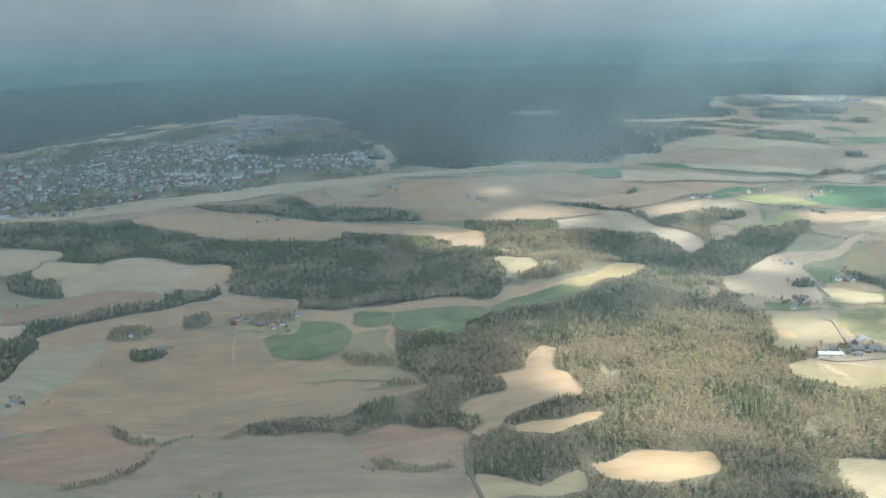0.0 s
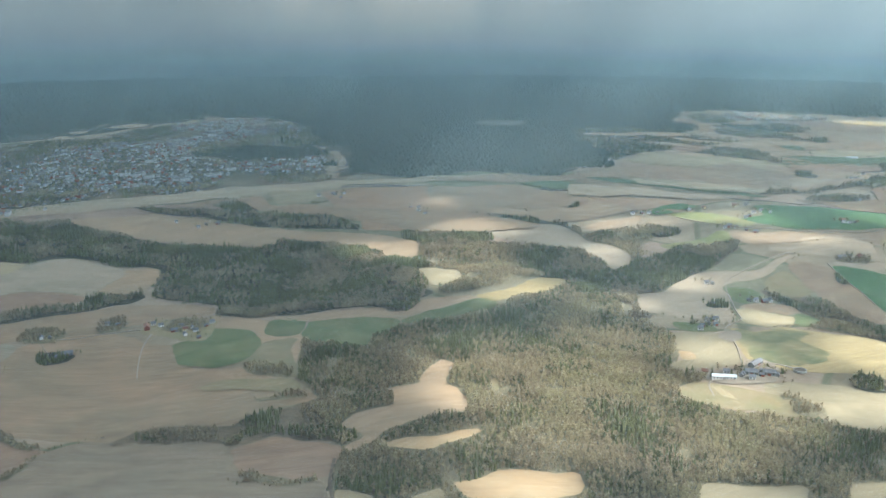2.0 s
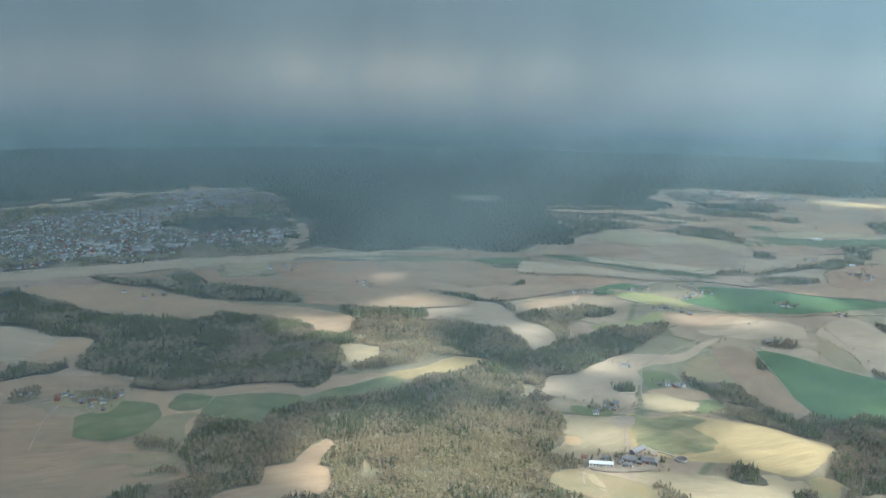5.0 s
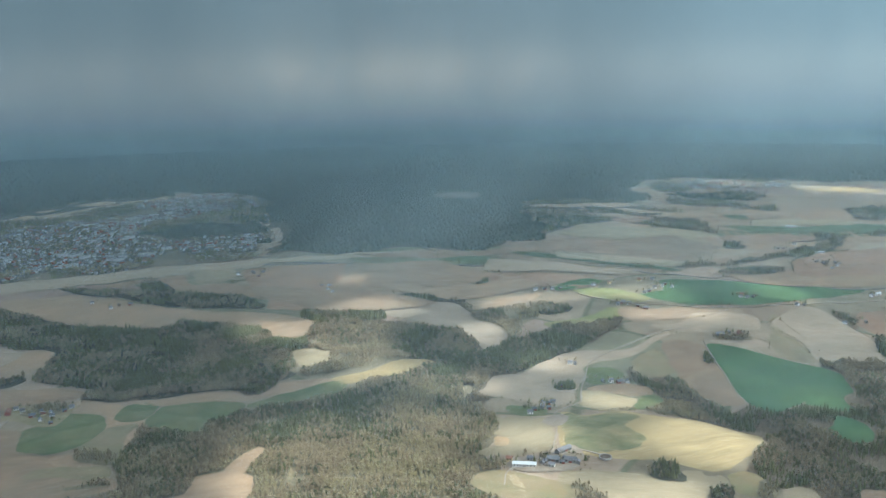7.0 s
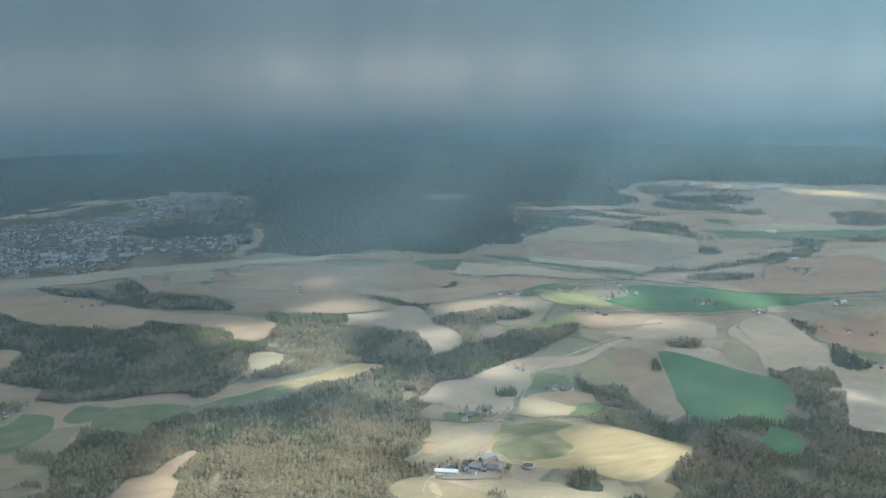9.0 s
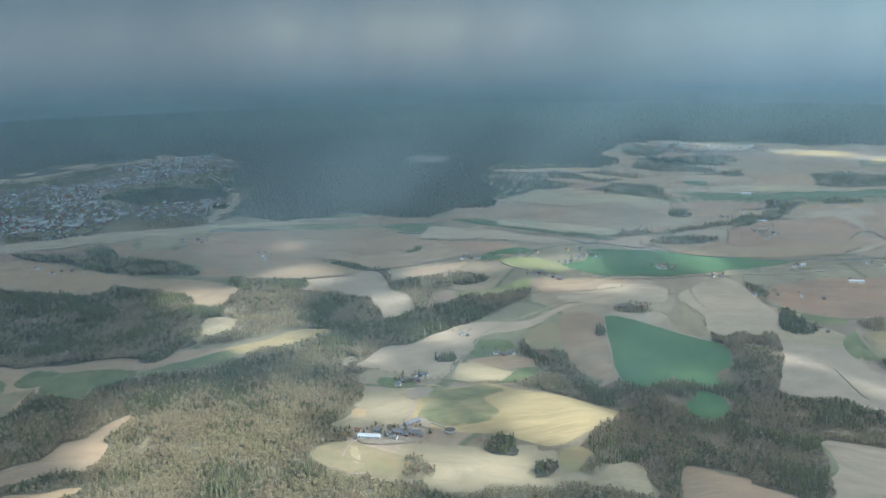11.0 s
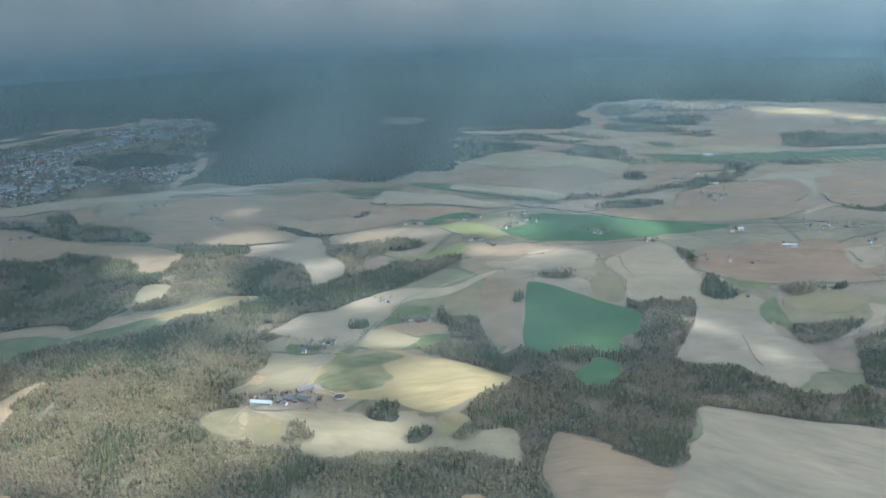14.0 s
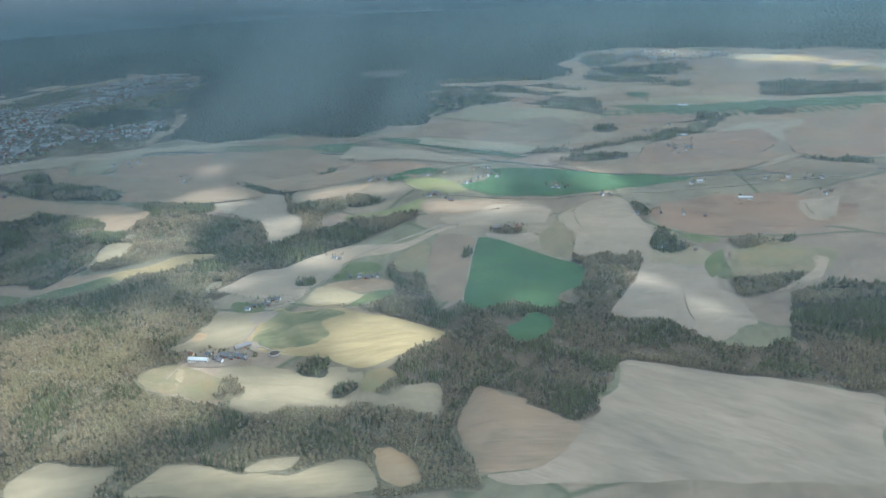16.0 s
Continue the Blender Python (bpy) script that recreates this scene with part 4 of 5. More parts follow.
def birch(rng):
    """Height 1: a forked stem and an airy crown of small twig sprays with gaps."""
    limbs = [stick((0, 0, 0), (0.02, 0, 0.62), 0.028, 0.012, 3)]
    crown = []
    for _ in range(1):
        a = rng.uniform(0, 6.28)
        limbs.append(stick((0.01, 0, rng.uniform(0.3, 0.45)), (0.2 * math.cos(a), 0.2 * math.sin(a), rng.uniform(0.6, 0.8)), 0.012, 0.004, 3))
    for n_spray in range(25):
        d = Vector((rng.gauss(0, 1), rng.gauss(0, 1), rng.gauss(0, 1))).normalized() * rng.uniform(0.45, 1.0)
        c = Vector((d.x * 0.21, d.y * 0.21, 0.60 + d.z * 0.37))
        n = Vector((rng.gauss(0, 1), rng.gauss(0, 1), rng.gauss(0.5, 0.7))).normalized()
        u = n.orthogonal().normalized()
        w = n.cross(u)
        s = rng.uniform(0.08, 0.14)
        pts = [tuple(c + u * s * rng.uniform(0.7, 1.3) + w * s * 0.3), tuple(c + w * s * rng.uniform(0.7, 1.4)), tuple(c - u * s * rng.uniform(0.7, 1.3))]
        tri = [(0, 1, 2)]
        if n_spray % 2:
            pts.append(tuple(c - w * s * rng.uniform(0.5, 1.0)))
            tri.append((0, 2, 3))
        crown.append((pts, tri))
    return merged(limbs), merged(crown)


RNG = random.Random(7)
SPRUCES = [spruce(RNG) for _ in range(6)]
BIRCHES = [birch(RNG) for _ in range(6)]


def joined(name, kinds, spots, materials):
    """One mesh of many plants. kinds: lists of (vertices, triangles, material slot); spots: rows of kind, x, y, height, width, turn."""
    V, F, S, at = [], [], [], 0
    spots = np.array(spots)
    for k, pieces in enumerate(kinds):
        rows = spots[spots[:, 0] == k]
        if not len(rows):
            continue
        c, s = np.cos(rows[:, 5])[:, None], np.sin(rows[:, 5])[:, None]
        z0 = terrain(rows[:, 1], rows[:, 2])[:, None]
        for v, f, slot in pieces:
            x, y = v[None, :, 0] * rows[:, 4:5], v[None, :, 1] * rows[:, 4:5]
            P = np.stack([rows[:, 1:2] + c * x - s * y, rows[:, 2:3] + s * x + c * y, z0 + v[None, :, 2] * rows[:, 3:4]], 2)
            V.append(P.reshape(-1, 3))
            F.append((f[None] + (at + np.arange(len(rows)) * len(v))[:, None, None]).reshape(-1, 3))
            S.append(np.full(len(rows) * len(f), slot))
            at += len(rows) * len(v)
    V, F, S = np.concatenate(V), np.concatenate(F), np.concatenate(S)
    me = bpy.data.meshes.new(name)
    me.vertices.add(len(V))
    me.vertices.foreach_set("co", V.ravel())
    me.loops.add(F.size)
    me.loops.foreach_set("vertex_index", F.ravel().astype(np.int32))
    me.polygons.add(len(F))
    me.polygons.foreach_set("loop_start", np.arange(0, F.size, 3, dtype=np.int32))
    me.polygons.foreach_set("material_index", S.astype(np.int32))
    for mat in materials:
        me.materials.append(mat)
    me.update(calc_edges=True)
    return new(name, me)


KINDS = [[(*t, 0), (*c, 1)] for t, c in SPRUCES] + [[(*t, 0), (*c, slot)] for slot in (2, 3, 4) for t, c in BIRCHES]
LEAVES = [BARK, NEEDLES, TWIGS, SHADE_PINES, SHADE_ALDERS]
# shares of spruce, shade-darkened pine and alder crowns, and birch in each kind of wood
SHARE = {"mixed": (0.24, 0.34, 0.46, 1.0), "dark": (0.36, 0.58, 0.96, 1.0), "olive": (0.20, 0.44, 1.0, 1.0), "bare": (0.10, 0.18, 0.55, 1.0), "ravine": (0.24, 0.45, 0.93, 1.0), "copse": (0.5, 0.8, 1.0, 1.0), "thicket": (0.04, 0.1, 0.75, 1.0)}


def grow_woods():
    """Plants every wood on one uneven lattice, leaving fields, yards and roads free."""
    rng = np.random.default_rng(3)
    near = []
    taken = set()
    for kind, outline in WOODS:
        P = np.array(outline)
        far = P[:, 1].mean() / 650
        step = 2.7 * min(2.3, max(1.0, far ** 0.8))
        gx = np.arange(math.floor(P[:, 0].min() / step), P[:, 0].max() / step)
        gy = np.arange(math.floor(P[:, 1].min() / step), P[:, 1].max() / step)
        GX, GY = [a.ravel() for a in np.meshgrid(gx, gy)]
        x = (GX + rng.uniform(0.0, 0.95, GX.shape)) * step
        y = (GY + rng.uniform(0.0, 0.95, GX.shape)) * step
        rag = 4.0 if P[:, 1].mean() < 900 else 9.0
        ok = inside(x + rag * np.sin(y / 11 + np.sin(x / 13)) * np.sin(x / 19), y + rag * np.sin(x / 14 + 1.4 * np.sin(y / 17)), outline)
        for o in OPEN if kind not in ("copse", "thicket") else []:
            ok &= ~inside(x, y, o)
            ok &= ~inside(x, y + 6.0, o)
        for w, line in ROADS:
            for (x0, y0), (x1, y1) in zip(line, line[1:]):
                L = (x1 - x0) ** 2 + (y1 - y0) ** 2 + 1e-6
                u = np.clip(((x - x0) * (x1 - x0) + (y - y0) * (y1 - y0)) / L, 0, 1)
                ok &= np.hypot(x - x0 - u * (x1 - x0), y - y0 - u * (y1 - y0)) > w * 0.5 + 2.0
        ok &= np.array([(round(a / 2.4), round(b / 2.4)) not in taken for a, b in zip(x, y)])
        x, y = x[ok], y[ok]
        taken.update((round(a / 2.4), round(b / 2.4)) for a, b in zip(x, y))
        stand = np.array([noise.noise((a * 0.022, b * 0.022, 4.0)) for a, b in zip(x, y)])
        gap = np.array([noise.noise((a * 0.05, b * 0.05, 9.0)) for a, b in zip(x, y)])
        keep = gap > {"bare": -0.36, "ravine": -0.3, "olive": -0.4}.get(kind, -0.56)
        x, y, stand, lift = x[keep], y[keep], stand[keep], 1.0 + 0.55 * np.clip(gap[keep], -0.5, 0.6)
        if not len(x):
            continue
        draw = np.clip(rng.uniform(0, 1, x.shape) * 0.45 + 0.28 + stand * (0.55 if kind == "mixed" else 0.8), 0, 0.999)
        sort = np.searchsorted(np.array(SHARE[kind]), draw, side="right")
        con = sort == 0
        k = np.choose(sort, (0, 12, 18, 6)) + rng.integers(0, 6, x.shape)
        big = min(1.3, step / 2.7)
        h = np.where(con, rng.uniform(3.8, 7.2, x.shape), rng.uniform(3.4, 6.4, x.shape)) * (0.75 if kind in ("bare", "thicket") else 1.0) * big * lift
        wd = np.where(con, h * rng.uniform(0.7, 1.0, x.shape) * big, h * rng.uniform(0.75, 1.1, x.shape) * big)
        spots = np.stack([k, x, y, h, wd, rng.uniform(0, 6.28, x.shape)], 1)
        front = (x > 60) & (x < 420) & (y < 462)
        near += [tuple(r) for r in spots[front]][:300 - len(near)] if len(near) < 300 else []
        if front.any() and len(near) <= 300:
            own = {(r[1], r[2]) for r in near}
            spots = np.array([r for r in spots if (r[1], r[2]) not in own])
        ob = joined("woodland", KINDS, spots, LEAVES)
        names = {"mixed": "mixed wood of dark spruces and budding grey-brown birches", "dark": "dense dark green spruce wood", "olive": "olive-green wood of spruce with pine and alder crowns darkened for shade", "bare": "thin leafless grey-brown broadleaf wood", "ravine": "dark tangled wood of spruce and bare trees in a ravine",
                 "copse": "small dark copse among the fields", "thicket": "leafless grey-brown thicket among the fields"}
        tagged(ob, names[kind], "woodland", kind="stuff")
    return near


def hedge(line):
    """A ragged row of bushes and small trees along a ditch."""
    line = rounded(line, False, 2, 30.0)
    rng = random.Random(len(line) + int(line[0][0]))
    spots = []
    for (x0, y0), (x1, y1) in zip(line, line[1:]):
        d = math.hypot(x1 - x0, y1 - y0)
        for _ in range(max(1, int(d / 1.8))):
            u = rng.random()
            x, y = x0 + (x1 - x0) * u + rng.gauss(0, 1.2), y0 + (y1 - y0) * u + rng.gauss(0, 1.2)
            if noise.noise((x * 0.03, y * 0.03, 7.0)) > -0.25:
                h = rng.uniform(1.0, 3.0)
                spots.append((rng.choice((0, 12, 18, 19, 20, 21, 22, 8)), x, y, h, h * rng.uniform(1.0, 1.6), rng.uniform(0, 6)))
    if spots:
        tagged(joined("hedge", KINDS, spots, LEAVES), "ragged bushy hedge along a field ditch", "hedge", kind="stuff")


def field_edges():
    """Broken rows of bushes along the ditches between the farther fields."""
    rng = random.Random(21)
    for outline in OPEN:
        P = np.array(outline)
        if P[:, 1].mean() < 800 or np.ptp(P[:, 0]) < 40:
            continue
        spots, lot = [], rng.uniform(0, 50)
        for (x0, y0), (x1, y1) in zip(outline, outline[1:] + outline[:1]):
            d = math.hypot(x1 - x0, y1 - y0)
            for _ in range(int(d / 3.4 + rng.random())):
                u = rng.random()
                x, y = x0 + (x1 - x0) * u + rng.gauss(0, 1.3), y0 + (y1 - y0) * u + rng.gauss(0, 1.3)
                if noise.noise((x * 0.012, y * 0.012, lot)) > (0.24 if y < 1100 else 0.16):
                    h = rng.uniform(1.0, 3.2) * (1.0 if y < 1100 else 1.3)
                    spots.append((rng.choice((0, 12, 14, 18, 19, 20, 21, 22)), x, y, h, h * rng.uniform(1.2, 2.0), rng.uniform(0, 6)))
        if spots:
            tagged(joined("hedge", KINDS, spots, LEAVES), "broken row of bushes along a field ditch", "hedge", kind="stuff")


def single_trees(near):
    """The trees at the near wood's edge, each a thing of its own."""
    made = {}
    for k, x, y, h, w, a in near:
        k = int(k)
        m = pose(x, y, float(terrain(x, y)), 0, 0, math.degrees(a))
        if k not in made:
            conifer = k < 6
            root = new(("spruce_tree", "birch_tree", "pine_tree", "alder_tree")[k // 6])
            trunk, crown = (SPRUCES + BIRCHES * 3)[k]
            s = np.array([w, w, h])
            mesh_object("trunk", trunk[0] * s, trunk[1].tolist(), BARK, root)
            mesh_object("crown", crown[0] * s, crown[1].tolist(), LEAVES[1 + k // 6], root)
            tagged(root, ("dark green spruce at the edge of the wood", "budding birch with pale olive-brown twigs", "round-topped green pine with its crown colour darkened for shade", "leafless brown alder with its twig colour darkened for shade")[k // 6], "tree", "trees at the wood's edge")
            root.matrix_basis = m
            made[k] = root
        else:
            copy_thing(made[k], m)


def far_forest(outline):
    outline = rounded(outline, times=1)
    OUT = np.array(outline)
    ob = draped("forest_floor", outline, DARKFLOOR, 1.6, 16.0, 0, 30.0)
    tagged(ob, "dark floor of the great spruce forest", "forest floor", kind="structure")
    rng = np.random.default_rng(int(abs(OUT[0, 0])) + 5)
    step = 8.0 if OUT[:, 1].mean() < 2150 else 17.0
    GX, GY = [a.ravel() for a in np.meshgrid(np.arange(max(OUT[:, 0].min(), -1500), min(OUT[:, 0].max(), 1900), step), np.arange(OUT[:, 1].min(), OUT[:, 1].max(), step))]
    x, y = GX + rng.uniform(0, step, GX.shape), GY + rng.uniform(0, step, GX.shape)
    ok = inside(x + 30 * np.sin(y / 23 + np.sin(x / 31)) * np.sin(x / 47), y + 24 * np.sin(x / 29 + 1.4 * np.sin(y / 37)), outline)
    for o in OPEN:
        ok &= ~inside(x, y, o) & ~inside(x, y + 14.0, o)
    x, y = x[ok], y[ok]
    cones = []
    for _ in range(5):
        n = 5
        pts = [(rng.uniform(-0.1, 0.1), rng.uniform(-0.1, 0.1), 1.0)] + [(math.cos(6.283 * i / n) * rng.uniform(0.7, 1.2), math.sin(6.283 * i / n) * rng.uniform(0.7, 1.2), rng.uniform(0, 0.2)) for i in range(n)]
        cones.append([(np.array(pts), np.array([(0, 1 + i, 1 + (i + 1) % n) for i in range(n)]), 0)])
    spots = np.stack([rng.integers(0, 5, x.shape), x, y, rng.uniform(4, 9, x.shape) * min(1.4, step / 9), rng.uniform(3.4, 6.2, x.shape) * step / 9, rng.uniform(0, 6, x.shape)], 1)
    ob = joined("far_forest", cones, spots, [FARLEAF])
    tagged(ob, "wide dark blue-green spruce forest in rain haze", "forest", kind="stuff")


# ---- buildings ----
def box(bm, x0, y0, z0, x1, y1, z1):
    v = [bm.verts.new(p) for p in ((x0, y0, z0), (x1, y0, z0), (x1, y1, z0), (x0, y1, z0), (x0, y0, z1), (x1, y0, z1), (x1, y1, z1), (x0, y1, z1))]
    for f in ((3, 2, 1, 0), (4, 5, 6, 7), (0, 1, 5, 4), (1, 2, 6, 5), (2, 3, 7, 6), (3, 0, 4, 7)):
        bm.faces.new([v[i] for i in f])


def gabled_walls(w, d, h, rise):
    bm = bmesh.new()
    p = [(-w / 2, -d / 2), (w / 2, -d / 2), (w / 2, d / 2), (-w / 2, d / 2)]
    lo = [bm.verts.new((*q, -0.6)) for q in p]
    hi = [bm.verts.new((*q, h)) for q in p]
    e, f = bm.verts.new((-w / 2, 0, h + rise)), bm.verts.new((w / 2, 0, h + rise))
    for a, b in ((0, 1), (2, 3)):
        bm.faces.new((lo[a], lo[b], hi[b], hi[a]))
    bm.faces.new((lo[1], lo[2], hi[2], f, hi[1]))
    bm.faces.new((lo[3], lo[0], hi[0], e, hi[3]))
    return bm


def gabled_roof(w, d, h, rise, over=0.35, thick=0.16):
    """Two pitched slabs that meet at the ridge."""
    bm = bmesh.new()
    drop = rise * over / (d / 2)
    for s in (-1, 1):
        a = [(-w / 2 - over, s * (d / 2 + over), h - drop), (w / 2 + over, s * (d / 2 + over), h - drop), (w / 2 + over, 0, h + rise), (-w / 2 - over, 0, h + rise)]
        lo = [bm.verts.new((x, y, z + 0.02)) for x, y, z in a]
        hi = [bm.verts.new((x, y, z + 0.02 + thick)) for x, y, z in a]
        bm.faces.new(hi)
        bm.faces.new(lo[::-1])
        for i in range(4):
            j = (i + 1) % 4
            bm.faces.new((lo[i], lo[j], hi[j], hi[i]))
    bmesh.ops.recalc_face_normals(bm, faces=bm.faces)
    return bm


def one_box(*a):
    bm = bmesh.new()
    box(bm, *a)
    return bm


# name, width, depth, eaves, rise, wall, roof, label
BUILDINGS = {
    "w": ("house", 4.2, 3.1, 2.2, 1.3, WHITE, SLATE, "white wooden farmhouse with a dark gabled roof"),
    "y": ("house", 4.0, 3.1, 2.2, 1.3, CREAM, TILE, "yellow wooden house with a red tiled roof"),
    "r": ("barn", 5.6, 3.6, 2.4, 1.5, RED, SLATE, "red wooden barn with a dark roof"),
    "R": ("barn", 9.5, 4.6, 3.0, 1.9, RED, TILE, "large red barn with a tiled roof"),
    "g": ("shed", 3.4, 2.6, 1.9, 0.9, GREY, SLATE, "small weathered grey shed"),
    "b": ("barn", 8.5, 4.2, 2.7, 1.6, GREY, SLATE, "grey barn with a dark roof"),
    "B": ("barn", 13.5, 4.4, 2.6, 1.4, GREY, SLATE, "long grey cowshed with a dark roof"),
    "l": ("barn", 7.5, 3.5, 2.2, 1.0, WHITE, STEEL, "white shed with a pale metal roof"),
    "L": ("barn", 16.5, 4.6, 2.4, 1.1, WHITE, STEEL, "long white barn with a pale metal roof"),
}
MADE = {}


def building(kind, m, group):
    if kind in MADE:
        ob = copy_thing(MADE[kind], m)
        return tagged(ob, group=group)
    name, w, d, h, rise, wall, roof, label = BUILDINGS[kind]
    root = new(name)
    part("wall", gabled_walls(w, d, h, rise), wall, root)
    part("roof", gabled_roof(w, d, h, rise), roof, root)
    n = max(2, int(w / 2.2))
    pane = None
    for s in (-1, 1):
        for i in range(n):
            x = -w / 2 + w * (i + 0.5) / n
            if s < 0 and i == n // 2:
                wide = 0.45 if name == "house" else 1.1
                part("door", one_box(x - wide, -d / 2 - 0.06, -0.5, x + wide, -d / 2 + 0.05, 1.7), GREY if wall is not GREY else RED, root, "plank door")
                continue
            if pane is None:
                pane = part("window", one_box(-0.4, -0.05, -0.5, 0.4, 0.05, 0.5), GLASS, root, "dark glazed window")
            else:
                q = new("window", pane.data)
                q.parent = root
                q["label"] = "dark glazed window"
                q.location = (x, s * (d / 2 + 0.02), h * 0.55)
                continue
            pane.location = (x, s * (d / 2 + 0.02), h * 0.55)
    if name == "house":
        part("chimney", one_box(w * 0.15, -0.3, h + rise - 0.5, w * 0.15 + 0.5, 0.2, h + rise + 0.7), CONCRETE, root, "grey chimney")
    tagged(root, label, name, group)
    root.matrix_basis = m
    MADE[kind] = root
    return root


YARDS = []


def hamlet(spots):
    cx, cy = sum(s[0] for s in spots) / len(spots), sum(s[1] for s in spots) / len(spots)
    main = random.uniform(-25, 35)
    for x, y, k in spots:
        turn = main + random.choice((0, 0, 90)) + random.uniform(-6, 6)
        if k in "LB":
            turn = -8 if k == "L" else 42
        building(k, pose(x, y, float(terrain(x, y)) + 0.45, 0, 0, turn), "farm buildings")
        YARDS.append((x, y))
    rng = random.Random(int(cx * 3 + cy))
    trees = []
    for x, y, k in spots:
        for _ in range(4):
            a, d = rng.uniform(0, 6.28), rng.uniform(6, 12)
            h = rng.uniform(2.2, 5.5)
            trees.append((rng.choice((1, 4, 7, 9, 13, 18, 20, 22)), x + d * math.cos(a), y + abs(d * math.sin(a)) * 0.8 + 3, h, h * rng.uniform(0.9, 1.3), a))
    tagged(joined("yard_trees", KINDS, trees, LEAVES), "bare and evergreen garden trees round the farm", "trees", kind="stuff")


hamlet([(290, 591, "L"), (280, 602, "y"), (295, 600, "w"), (303, 592, "g"), (309, 587, "w"), (311, 595, "b"), (317, 591, "g"), (320, 611, "B"), (323, 593, "b"), (328, 591, "g"), (313, 599, "g"), (319, 597, "g"), (305, 594, "g")])
hamlet([(633, 1180, "w"), (642, 1178, "g"), (653, 1186, "w"), (668, 1183, "g")])
hamlet([(752, 1234, "w"), (759, 1225, "b"), (770, 1239, "g"), (774, 1375, "w"), (780, 1300, "l")])
hamlet([(315, 708,"w"), (320, 710,"g"), (324, 712,"w"), (314, 699,"g"), (307, 694,"g"), (303, 686,"w"), (319, 697,"g")])
hamlet([(378, 781,"g"), (386, 785,"w"), (394, 784,"r"), (403, 793,"w"), (398, 789,"g")])
hamlet([(336, 756,"g"), (354, 827,"w"), (359, 826,"g")])
hamlet([(520, 903,"b"), (542, 905,"R"), (532, 910,"g")])
hamlet([(693, 889,"w"), (714, 894,"w"), (703, 887,"g"), (701, 897,"g"), (730, 887,"g")])
hamlet([(678, 967,"w"), (689, 989,"w"), (706, 976,"g"), (731, 972,"w"), (754, 968,"g")])
hamlet([(811, 1023,"L"), (761, 1202,"w"), (781, 1227,"w"), (772, 1214,"w")])
hamlet([(435, 1015,"w"), (442, 1022,"r"), (448, 1016,"w"), (456, 1005,"g"), (463, 994,"r")])
hamlet([(476, 1063,"w"), (483, 1069,"g"), (492, 1081,"w"), (504, 1090,"w"), (509, 1101,"g"), (500, 1130,"w"), (482, 1122,"y"), (515, 1086,"w")])
hamlet([(584, 1036,"w"), (591, 1035,"w"), (599, 1039,"g"), (588, 1046,"y")])
hamlet([(642, 1013,"w"), (652, 1017,"g"), (757, 1076,"w"), (768, 1082,"l"), (849, 1086,"w"), (878, 1091,"w"), (897, 1085,"g"), (916, 1083,"w"), (867, 1077,"y"), (904, 1027,"w"), (913, 1036,"g")])
hamlet([(732, 1327,"w"), (740, 1329,"g"), (780, 1299,"L"), (777, 1232,"b"), (813, 1494,"L"), (632, 1181,"w"), (626, 1192,"g"), (675, 1184,"w")])
hamlet([(348, 1103,"w"), (359, 1103,"g"), (369, 1103,"w"), (379, 1104,"g"), (423, 1116,"w"), (444, 1123,"y")])
hamlet([(-162, 768,"R"), (-159, 778,"w"), (-151, 773,"w"), (-132, 770,"w"), (-122, 765,"w"), (-117, 757,"w"), (-124, 748,"w"), (-110, 737,"g"), (-106, 774,"w"), (-136, 759,"r"), (-127, 762,"y"), (-110, 767,"g")])
hamlet([(-247, 751,"w"), (-241, 753,"g"), (-219, 709,"g"), (-213, 716,"b"), (-201, 784,"w"), (-192, 783,"g"), (-289, 611,"w"), (-284, 613,"g"), (-291, 606,"g")])
hamlet([(-191, 1112,"w"), (-184, 1123,"g"), (-169, 1122,"r"), (-224, 1136,"w")])
hamlet([(-53, 1225,"w"), (-32, 1228,"b"), (-19, 1230,"w"), (-22, 1213,"g"), (82, 1140,"w"), (90, 1127,"w"), (72, 1159,"g"), (82, 1157,"w")])
hamlet([(-192, 465,"w"), (-184, 461,"g"), (-121, 452,"w"), (-116, 449,"w")])
hedge([(359, 696),(380, 705),(399, 695),(427, 683)])
hedge([(-216, 587),(-206, 573),(-193, 560),(-169, 556)])
hedge([(-169, 555),(-155, 571),(-137, 576)])
hedge([(-218, 496),(-194, 506),(-180, 516),(-171, 541)])
hedge([(-34, 461),(-8, 452),(17, 451)])
hedge([(331, 604),(336, 593),(333, 582),(321, 578)])
hedge([(-272, 607),(-256, 632),(-252, 666),(-250, 690)])
hedge([(-171, 552),(-177, 530),(-179, 513),(-199, 498),(-214, 490)])
hedge([(302, 1229),(336, 1186),(364, 1151),(400, 1082)])
hedge([(671, 1046),(688, 983)])
hedge([(615, 1321),(678, 1279),(729, 1241)])
hedge([(771, 909),(809, 919),(815, 909)])
hedge([(-24, 1196),(-8, 1147),(3, 1105)])
hedge([(872, 1005),(873, 953),(876, 910)])
hedge([(878, 1137),(918, 1152),(976, 1139)])
hedge([(609, 854),(619, 901),(606, 937),(606, 977)])
hedge([(366, 702),(386, 704),(395, 710)])
hedge([(763, 1311),(738, 1249),(712, 1141)])
hedge([(-46, 556),(-16, 552),(7, 563)])
hedge([(512, 988),(592, 997),(663, 1041),(843, 1085)])
hedge([(539, 1184),(634, 1258),(693, 1293)])
hedge([(869, 1536),(979, 1582),(1144, 1610)])
hedge([(659, 1803),(812, 1775),(939, 1842)])
hedge([(687, 1448),(756, 1415),(870, 1410)])
hedge([(566, 1124),(627, 1156),(675, 1137)])
